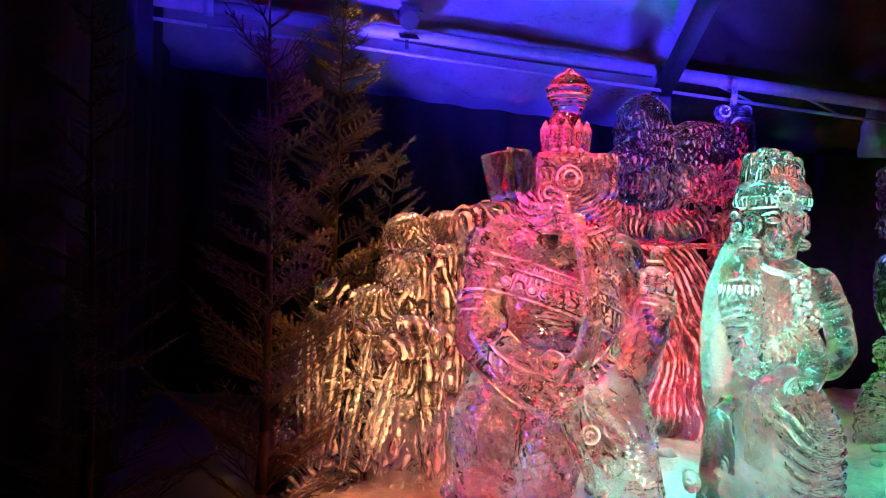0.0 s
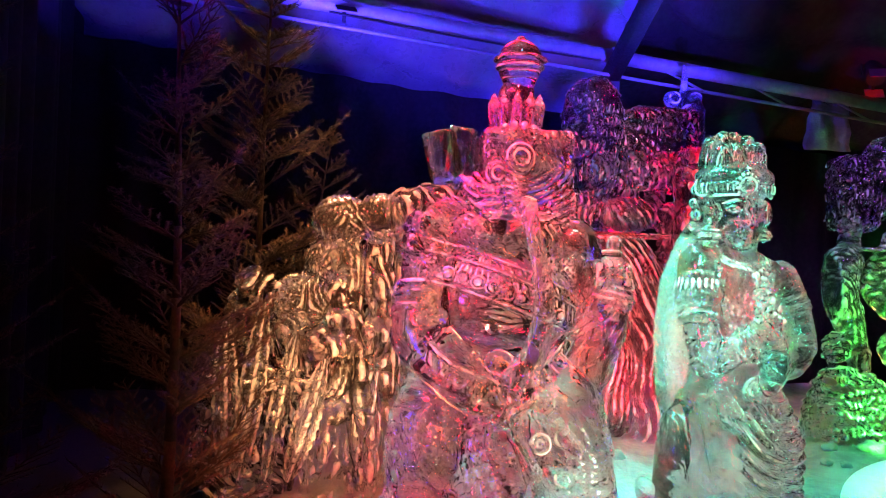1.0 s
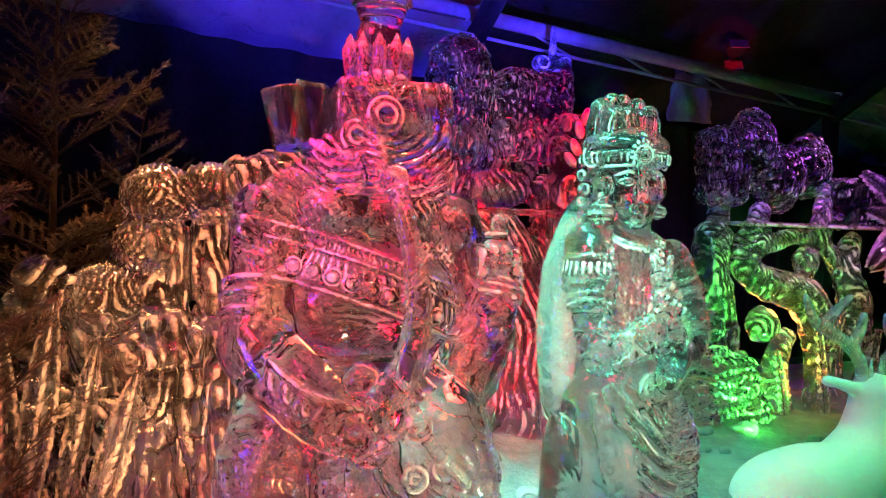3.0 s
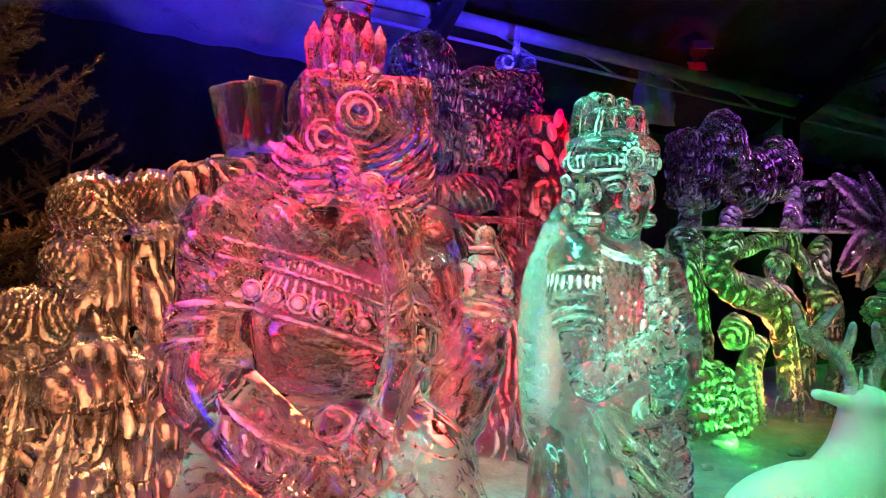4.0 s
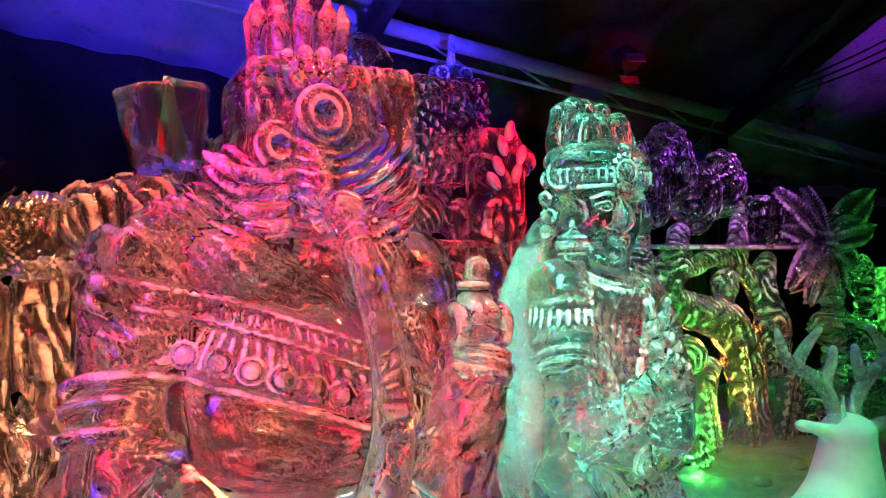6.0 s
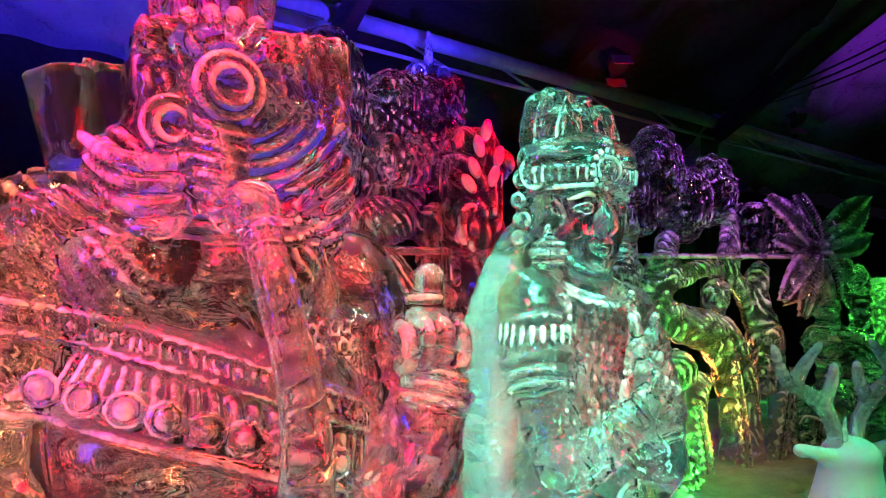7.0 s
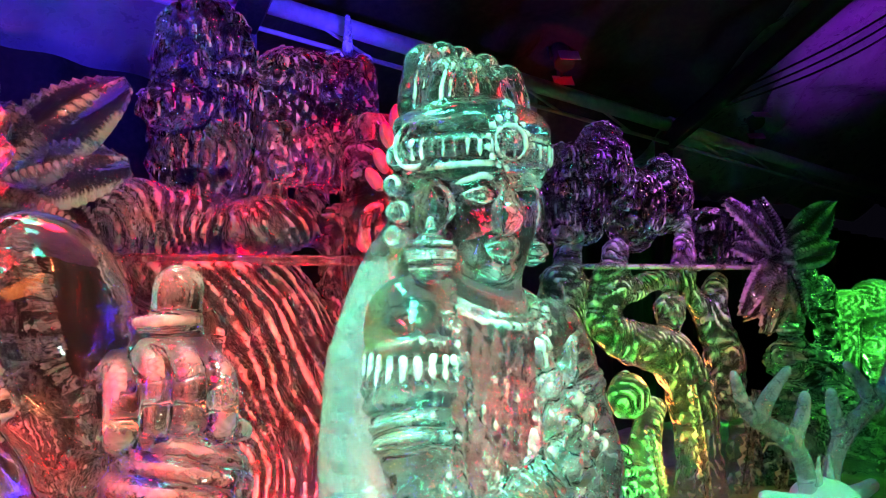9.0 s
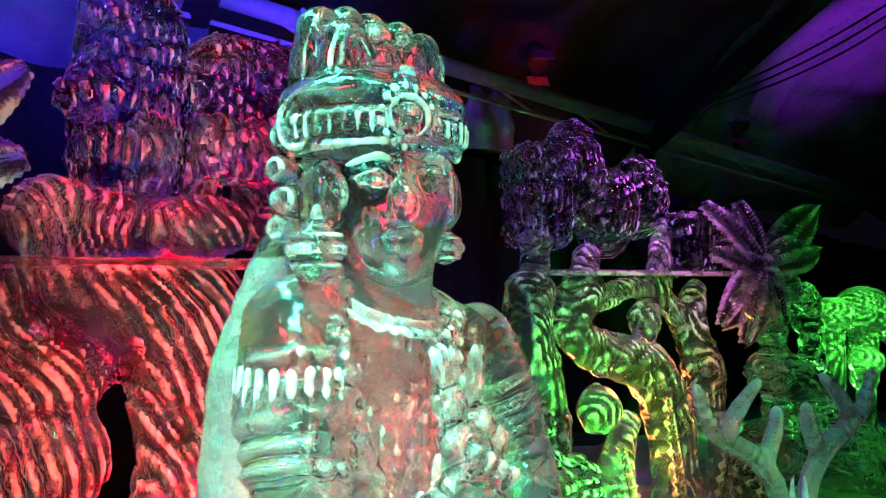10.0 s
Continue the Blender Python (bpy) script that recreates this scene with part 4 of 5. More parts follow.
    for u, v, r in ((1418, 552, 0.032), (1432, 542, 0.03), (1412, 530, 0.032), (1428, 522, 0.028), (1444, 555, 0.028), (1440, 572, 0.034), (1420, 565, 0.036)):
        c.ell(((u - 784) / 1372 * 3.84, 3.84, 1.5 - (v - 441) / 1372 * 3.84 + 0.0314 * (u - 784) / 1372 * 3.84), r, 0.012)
    c.bar((1.765, 3.840, 1.306), (1.740, 3.840, 1.389), 0.018, 0.02, 0.01)
    c.bar((1.801, 3.840, 1.321), (1.818, 3.840, 1.392), 0.016, 0.018, 0.01)
    c.tube([(1.822, 3.840, 1.112), (1.864, 3.860, 0.970), (1.873, 3.920, 0.847)], [0.05, 0.06, 0.03], 0.03)
    # necklaces, sash and rosette
    for R, r in ((0.105, 0.014), (0.135, 0.01)):
        c.ring((1.794, 4.110, 1.469), (0.05, -0.45, 1), R, r, 0.008)
    c.tube([(1.636, 4.030, 1.437), (1.655, 3.990, 1.264), (1.710, 3.970, 1.093), (1.731, 3.970, 0.978)], 0.016, 0.008)
    c.tube([(1.881, 4.020, 1.445), (1.842, 3.970, 1.300), (1.792, 3.960, 1.097)], 0.013, 0.008)
    q = Vector((1.805, 3.920, 0.845))
    for R, r in ((0.055, 0.01), (0.032, 0.009), (0.01, 0.009)):
        c.ring(q, (0.1, -1, 0), R, r, 0.004)
    c.tube([(1.631, 3.970, 0.830), (1.684, 3.880, 0.693), (1.820, 3.860, 0.575), (1.959, 3.900, 0.540)], 0.024, 0.012)
    c.tube([(1.656, 3.960, 0.833), (1.735, 3.870, 0.725), (1.869, 3.880, 0.642)], 0.018, 0.01)
    c.tube([(1.586, 4.000, 0.794), (1.582, 3.900, 0.585), (1.631, 3.860, 0.315)], 0.022, 0.014)
    c.ell((1.309, 3.950, 0.357), 0.05, 0.01)

    def skirt(X, Y, Z):
        f = np.clip((0.78 - Z) / 0.08, 0, 1)
        d = np.sqrt((X - 2.0) ** 2 + (Z - 0.82) ** 2)
        r = 0.009 * np.sin(d * 105) * np.clip((X - 1.72) / 0.05, 0, 1)
        return f * (r + 0.014 * np.sin(X * 34 + 5 * Z) * np.clip((1.76 - X) / 0.06, 0, 1))
    c.raise_by((1.2, 3.66, 0.1), (2.2, 4.3, 0.82), skirt)
    c.raise_by((1.55, 3.85, 0.95), (1.98, 4.1, 1.42), lambda X, Y, Z: 0.004 * wave(X, Y, Z, 90, 2))
    c.all_over(lambda X, Y, Z: 0.003 * wave(X, Y, Z, 30, 6))

    def veil(X, Y, Z):
        d = np.sqrt((X - 1.45) ** 2 + (Z - 1.5) ** 2)
        return 0.003 * lines(d * 130 + 2 * wave(X, Y, Z, 8, 17)) * np.clip((1.56 - X) / 0.03, 0, 1)
    c.raise_by((1.2, 4.1, 0.7), (1.6, 4.5, 1.6), veil)
    c.raise_by((1.56, 3.8, 0.95), (2.0, 4.12, 1.45), lambda X, Y, Z: 0.008 * lines(X * 150 + 5 * np.sin(Z * 22)) * np.clip((4.1 - Y) / 0.04, 0, 1))
    c.raise_by((1.95, 3.9, 1.0), (2.3, 4.5, 1.5), lambda X, Y, Z: 0.008 * lines(Z * 120 - X * 60))
    c.raise_by((1.4, 3.66, 0.1), (2.2, 4.3, 0.75), lambda X, Y, Z: 0.009 * lines(np.sqrt((X - 2.05) ** 2 + (Z - 0.85) ** 2) * 150) * np.clip((X - 1.66) / 0.05, 0, 1))
    ob = part("woman_statue", c.skin("woman_statue", base), ICE, at=base)
    ob.data.materials.append(ICE_VEIL)
    for face in ob.data.polygons:
        q = face.center + Vector(base)
        if 0.66 < q.z < 1.56 and (q.y > 4.24 or (q.x < 1.6 and q.y > 4.16)):
            face.material_index = 1
    tagged(ob, "carved clear ice statue of a veiled woman holding a flower", "statue")


elephant_figure()
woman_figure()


# ---- willow and ferns in warm light ----
def strokes(amp, fx, fz, seed):
    """Hanging chisel strokes."""
    def fn(X, Y, Z):
        u = X + 0.7 * Y
        s = np.sin(u * fx + 3.0 * wave(X, Y, Z, 9, seed)) * np.cos(Z * fz + 3.0 * wave(X, Y, Z, 13, seed + 1) + 2 * np.sin(u * fx * 0.5))
        return amp * (1.6 * np.sqrt(np.abs(s)) * np.sign(s))
    return fn


def flakes(amp, wide, tall, seed):
    """Overlapping hanging leaves cut into the ice."""
    def fn(X, Y, Z):
        u = (X + 0.6 * Y) / wide + 0.7 * wave(X, Y, Z, 10, seed)
        row = Z / tall + 0.9 * wave(X, Y, Z, 8, seed + 1)
        k = np.floor(row)
        v = u + 0.5 * (k % 2)
        cx, cz = (v - np.floor(v)) * 2 - 1, row - k
        edge = np.abs(cx) - np.sqrt(np.clip(cz, 0, 1))
        return amp * (np.clip(1 - cz, 0, 1) - 0.5) * (edge < 0) - amp * 0.8 * (edge >= 0)
    return fn


def arcs(cx, cz, amp, f):
    """Chisel lines that fan out round a centre."""
    def fn(X, Y, Z):
        a = np.arctan2(Z - cz, X - cx)
        d = np.sqrt((X - cx) ** 2 + (Z - cz) ** 2)
        return 1.5 * amp * (np.abs(np.sin((a * f + 14 * d) / 2 + 0.8 * wave(X, Y, Z, 12, 4))) * 2 - 1.2)
    return fn


def willow():
    base = (-0.3, 4.5, 0.12)
    t = thing("ice_willow", base, "ice willow with drooping ribbed crowns, lit warm from below", "ice sculpture")
    c = Clay((-0.85, 4.1, 1.0), (0.45, 4.95, 1.95), 0.012)
    lobes = [((-0.202, 4.500, 1.564), 0.145), ((0.009, 4.520, 1.587), 0.14), ((-0.243, 4.480, 1.362), 0.13), ((-0.391, 4.400, 1.141), 0.15), ((0.184, 4.750, 1.199), 0.14)]
    for q, r in lobes:
        c.ell(q, (r * 1.05, r * 1.1, r), 0.03)
    for q, r in lobes:
        X0, Z0 = q[0], q[2] - 0.16
        c.raise_by((q[0] - r * 1.2, q[1] - 0.3, q[2] - r * 0.9), (q[0] + r * 1.2, q[1] + 0.3, q[2] + r * 1.2), arcs(X0 + 0.05, Z0, 0.0045, 66))
    part("crown", c.skin("crown", base), ICE, t)
    c = Clay((-0.85, 4.05, 0.1), (0.5, 4.95, 1.6), 0.014)
    c.tube([(-0.185, 4.500, 1.388), (-0.172, 4.480, 1.137), (-0.180, 4.450, 0.938)], [0.1, 0.09, 0.14], 0.04)
    c.tube([(0.013, 4.520, 1.472), (0.000, 4.500, 1.318), (0.040, 4.480, 1.089), (0.038, 4.460, 0.938)], [0.07, 0.06, 0.085, 0.08], 0.03)
    c.box((-0.163, 4.400, 1.041), (0.09, 0.1, 0.06), 0.02)
    c.ell((-0.190, 4.420, 0.931), (0.25, 0.18, 0.09), 0.03)
    c.ell((-0.023, 4.400, 0.997), (0.12, 0.12, 0.07), 0.03)
    c.tube([(0.052, 4.420, 0.919), (0.065, 4.420, 0.639), (0.047, 4.420, 0.281), (0.042, 4.420, 0.023)], [0.075, 0.07, 0.07, 0.1], 0.03)
    c.tube([(-0.175, 4.420, 0.843), (-0.179, 4.420, 0.542), (-0.177, 4.420, 0.035)], [0.14, 0.1, 0.14], 0.03)
    c.tube([(-0.052, 4.360, 0.830), (-0.031, 4.340, 0.561), (-0.041, 4.360, 0.053)], [0.07, 0.06, 0.08], 0.03)
    c.tube([(-0.410, 4.400, 0.994), (-0.348, 4.400, 0.798), (-0.258, 4.400, 0.047)], [0.1, 0.06, 0.09], 0.03)
    c.ell((0.212, 4.780, 0.775), (0.13, 0.12, 0.3), 0.04)
    c.all_over(strokes(0.007, 60, 16, 11))
    c.all_over(lambda X, Y, Z: 0.012 * wave(X, Y, Z, 26, 8))
    part("trunk", c.skin("trunk", base), ICE_BARK, t)


def fern_clump(name, base, leaves, label, material):
    t = thing(name, base, label, "ice sculpture", "carved fern clumps")
    b = Vector(base)
    for a, e, w, sag in leaves:
        part("leaf", leaf_mesh("leaf", Vector(a) - b, Vector(e) - b, w, sag, 12, 0.02, (0.2, -1, 0.1), 0.02), material, t)
    return t


def fern_stone():
    base = (-0.6, 4.3, 0.12)
    c = Clay((-1.05, 4.0, 0.1), (-0.15, 4.65, 1.35), 0.013)
    c.ell((-0.596, 4.350, 1.189), (0.11, 0.12, 0.11), 0.03)
    c.ell((-0.617, 4.380, 0.851), (0.2, 0.14, 0.35), 0.05)
    c.ell((-0.630, 4.380, 0.417), (0.27, 0.15, 0.4), 0.05)
    c.box((-0.514, 4.320, 0.743), (0.3, 0.12, 0.025), 0.02)
    c.all_over(strokes(0.018, 34, 40, 21))
    c.all_over(lambda X, Y, Z: 0.012 * wave(X, Y, Z, 24, 22))
    ob = part("ice_boulder", c.skin("ice_boulder", base), ICE_LEAF, at=base)
    tagged(ob, "tall rounded block of clear ice carved with leaves", "ice sculpture")
    fern_clump("ice_fern", base, [((-0.630, 4.200, 0.290), (-0.533, 4.200, 1.158), 0.06, 0.03), ((-0.499, 4.180, 0.292), (-0.377, 4.180, 1.003), 0.05, -0.04), ((-0.693, 4.200, 0.293), (-0.719, 4.200, 1.065), 0.06, 0.04), ((-0.389, 4.160, 0.295), (-0.235, 4.200, 0.885), 0.06, 0.04)], "clear ice fern leaves standing before an ice block", ICE)


willow()
fern_stone()


def pillar_behind():
    base = (0.35, 4.6, 0.12)
    t = thing("ice_palm_pillar", base, "faceted clear ice block on a domed ice pillar", "ice sculpture")
    c = Clay((-0.1, 4.25, 0.1), (0.75, 4.95, 1.8), 0.016)
    c.ell((0.257, 4.600, 1.646), (0.22, 0.2, 0.14), 0.04)
    c.tube([(0.286, 4.600, 1.579), (0.305, 4.600, 0.976), (0.332, 4.600, 0.105)], [0.2, 0.16, 0.2], 0.05)
    c.all_over(strokes(0.014, 50, 10, 31))
    part("column", c.skin("column", base), ICE_BARK, t)
    for q, s, turn, tip in (((0.324, 4.550, 1.952), (0.11, 0.12, 0.2), 25, -14), ((0.421, 4.600, 1.976), (0.11, 0.12, 0.21), -15, 8)):
        c = Clay([v - 0.3 for v in q], [v + 0.3 for v in q], 0.014)
        c.box(q, [v * 0.62 for v in s], 0.01, turn, tip, 0.01)
        c.bar(q, Vector(q) - Vector((0.0, 0.0, 0.24)), 0.075, 0.05, 0.04)
        c.all_over(lambda X, Y, Z: 0.006 * wave(X, Y, Z, 22, 7))
        part("facet_block", c.skin("facet_block", base), ICE_SMOOTH, t)


pillar_behind()


# ---- bark tree in red light ----
def bark_tree():
    base = (1.75, 5.95, 0.1)
    t = thing("ice_bark_tree", base, "huge ice tree with flowing bark grooves and dark leafy crowns", "ice sculpture")
    c = Clay((0.75, 5.5, 0.08), (2.45, 6.5, 1.57), 0.017)
    c.tube([(1.444, 5.950, 1.559), (1.676, 5.920, 1.389), (1.898, 5.900, 1.111), (2.005, 5.900, 0.727), (2.008, 5.900, 0.227)], [0.3, 0.24, 0.2, 0.22, 0.3], 0.08)
    c.tube([(2.183, 5.950, 1.668), (2.167, 5.920, 1.223), (2.190, 5.920, 0.703), (2.226, 5.900, 0.188)], [0.13, 0.11, 0.12, 0.17], 0.05)
    c.tube([(1.111, 5.900, 1.557), (1.091, 5.850, 1.272), (1.062, 5.850, 0.413)], [0.16, 0.12, 0.18], 0.06)
    c.tube([(1.636, 5.850, 1.203), (1.673, 5.800, 0.831), (1.654, 5.800, 0.323)], [0.1, 0.12, 0.18], 0.06)

    c.ell((1.215, 5.850, 1.206), (0.22, 0.2, 0.24), 0.06)
    c.ell((1.204, 5.850, 0.866), (0.26, 0.2, 0.22), 0.06)

    def bark(X, Y, Z):
        u = X + 0.55 * (Z - 0.8) * np.clip((Z - 0.5) / 0.8, 0, 1) + 0.6 * Y
        return 0.02 * (np.abs(np.sin(u * 52 + 3.5 * wave(X, Y, Z, 7, 41))) * 2 - 1.2) * (0.65 + 0.5 * wave(X, Y, Z, 9, 43)) + 0.014 * wave(X, Y, Z, 22, 42)
    c.all_over(bark)
    part("trunk", c.skin("trunk", base), ICE_BARK, t, "red lit ice trunk with wavy bark grooves")
    c = Clay((0.75, 5.55, 1.53), (2.45, 6.4, 1.63), 0.016)
    c.box((1.62, 5.95, 1.58), (0.72, 0.3, 0.022), 0.01, -8, 0, 0.01)
    part("ledge", c.skin("ledge", base), ICE_SMOOTH, t)
    c = Clay((0.8, 5.55, 1.58), (2.45, 6.45, 2.2), 0.016)
    for q, r in (((1.245, 5.900, 1.740), (0.17, 0.18, 0.17)), ((1.442, 5.950, 1.725), (0.14, 0.16, 0.15)), ((1.766, 5.900, 1.733), (0.24, 0.18, 0.13)), ((2.088, 5.850, 1.701), (0.1, 0.12, 0.14))):
        c.ell(q, r, 0.05)
    c.tube([(1.583, 5.950, 1.681), (1.569, 6.000, 1.880), (1.615, 6.000, 2.106)], [0.09, 0.07, 0.1], 0.04)
    c.tube([(1.780, 5.950, 1.735), (1.813, 5.980, 1.941), (1.870, 6.000, 2.127)], [0.07, 0.06, 0.1], 0.04)
    c.tube([(1.976, 5.950, 1.741), (2.012, 5.980, 1.927), (2.032, 6.000, 2.114)], [0.08, 0.06, 0.1], 0.04)
    c.all_over(lambda X, Y, Z: 0.018 * (np.abs(np.sin((X + 0.4 * Z) * 60 + 4 * wave(X, Y, Z, 8, 44))) * 2 - 1.2) * (0.6 + 0.6 * wave(X, Y, Z, 9, 49)))
    part("upper_trunk", c.skin("upper_trunk", base), ICE_BARK, t)
    c = Clay((1.1, 5.6, 1.6), (2.0, 6.5, 2.85), 0.014)
    c.tube([(1.525, 6.050, 2.545), (1.546, 6.050, 2.303), (1.535, 6.050, 1.950)], [0.2, 0.22, 0.18], 0.05)
    c.ell((1.392, 5.950, 2.221), (0.16, 0.16, 0.12), 0.04)
    c.tube([(1.432, 6.000, 2.031), (1.482, 6.000, 1.814)], [0.15, 0.1], 0.04)
    c.all_over(flakes(0.022, 0.05, 0.13, 45))
    c.all_over(lambda X, Y, Z: 0.012 * wave(X, Y, Z, 34, 46))
    part("crown", c.skin("crown", base), ICE_LEAF, t, "dark rounded ice crown with leaf strokes")
    c = Clay((1.6, 5.6, 1.75), (2.45, 6.5, 2.6), 0.014)
    c.box((2.010, 5.980, 2.222), (0.26, 0.2, 0.3), 0.03, 0, 0, 0.09)
    c.ell((1.852, 5.980, 2.391), (0.15, 0.16, 0.1), 0.05)
    c.all_over(flakes(0.026, 0.055, 0.1, 47))
    c.all_over(lambda X, Y, Z: 0.01 * wave(X, Y, Z, 40, 48))
    part("crown", c.skin("crown", base), ICE_LEAF, t, "blocky dark ice crown with chisel marks")


bark_tree()


def spike_column():
    base = (2.62, 7.0, 0.05)
    t = thing("ice_spire", base, "slender clear ice column with scrolls and a pointed spike", "ice sculpture")
    c = Clay((2.3, 6.7, 0.05), (3.0, 7.3, 3.3), 0.018)
    c.tube([(2.66, 7, 0.05), (2.66, 7, 1.5), (2.66, 7, 2.7)], [0.16, 0.11, 0.12], 0.05)
    for q, r in (((2.481, 7.000, 2.808), 0.075), ((2.670, 7.000, 2.814), 0.075), ((2.597, 7.000, 2.684), 0.1)):
        c.ell(q, r, 0.03)
        c.ring(Vector(q) + Vector((0, -r, 0)), (0, 1, 0), r * 0.6, 0.015, 0.01)
    c.bar((2.584, 7.000, 2.786), (2.584, 7.000, 3.108), 0.045, 0.02, 0.02)
    part("column", c.skin("column", base), ICE, t)


spike_column()


def lotus_column():
    base = (2.25, 5.6, 0.1)
    t = thing("ice_lotus_column", base, "red-lit ice column with a round boss and oval seed pods", "ice sculpture")
    c = Clay((1.95, 5.35, 0.08), (2.6, 5.9, 2.2), 0.015)
    c.tube([(2.188, 5.650, 2.110), (2.183, 5.620, 1.694), (2.185, 5.620, 0.911), (2.202, 5.620, 0.237)], [0.14, 0.15, 0.12, 0.17], 0.05)
    c.ell((2.130, 5.500, 1.699), (0.11, 0.06, 0.13), 0.02)
    for R in (0.1, 0.07):
        c.ring((2.105, 5.450, 1.697), (0.3, -1, 0), R, 0.01, 0.01)
    c.tube([(2.216, 5.550, 1.906), (2.343, 5.550, 2.011), (2.304, 5.550, 2.074), (2.257, 5.550, 2.032)], [0.04, 0.035, 0.03, 0.02], 0.02)
    c.all_over(strokes(0.009, 40, 20, 51))
    part("column", c.skin("column", base), ICE, t)
    for u, v, tip in ((918, 228, -15), (945, 240, 15), (912, 258, -25), (938, 268, 20), (905, 280, -40), (928, 205, 10)):
        q = Vector((2.13 + (u - 912) * 0.0042, 5.49, 2.02 - (v - 250) * 0.0036))
        c = Clay(q - Vector((0.1, 0.06, 0.1)), q + Vector((0.1, 0.06, 0.1)), 0.008)
        c.ell(q, (0.03, 0.02, 0.058), 0.01, tip=tip)
        part("seed_pod", c.skin("seed_pod", base), ICE_FROST, t, "whitish frosted oval pod")


lotus_column()


def palm(base, heart, tips, width, label, trunk=True, material=None):
    t = thing("ice_palm", base, label, "ice sculpture", "ice palms")
    b, h = Vector(base), Vector(heart)
    if trunk:
        lo = [min(b[i], h[i]) - 0.2 for i in range(3)]
        hi = [max(b[i], h[i]) + 0.2 for i in range(3)]
        lo[2] = b[2] - 0.02
        c = Clay(lo, hi, 0.016)
        c.tube([b, b.lerp(h, 0.5) + Vector((0.04, 0, 0)), h], [0.11, 0.075, 0.07], 0.03)
        n = int((h.z - b.z) / 0.09)
        for i in range(n):
            q = b.lerp(h, (i + 0.5) / n) + Vector((0.04 * math.sin(math.pi * (i + 0.5) / n), 0, 0))
            c.ring(q, (0.05, 0, 1), 0.075, 0.02, 0.02)
        part("trunk", c.skin("trunk", base), ICE_BARK, t)
    for p, sag in tips:
        part("leaf", leaf_mesh("leaf", h - b, Vector(p) - b, width, sag, 17, 0.02, (0.1, -1, 0.5), 0.011), material or ICE, t)
    return t


palm((0.95, 5.5, 0.1), (0.733, 5.500, 1.802), [((1.138, 5.450, 2.203), 0.08), ((1.147, 5.400, 1.911), 0.05), ((1.057, 5.400, 1.610), 0.06), ((0.793, 5.500, 2.096), 0.05), ((0.470, 5.500, 2.061), 0.06), ((0.432, 5.500, 1.794), 0.06), ((0.866, 5.450, 1.552), 0.04)], 0.13, "clear ice palm with long ribbed leaves")
palm((5.45, 6.05, 0.1), (5.357, 6.050, 1.637), [((4.889, 6.100, 2.014), 0.05), ((5.262, 6.150, 2.043), 0.05), ((5.855, 6.000, 2.027), 0.05), ((5.801, 5.950, 1.738), 0.04), ((4.810, 5.900, 1.258), 0.05), ((5.379, 5.900, 1.243), 0.05), ((4.955, 5.850, 1.151), 0.05), ((4.949, 6.100, 1.726), 0.04)], 0.125, "ice palm with ribbed leaves above a ledge")


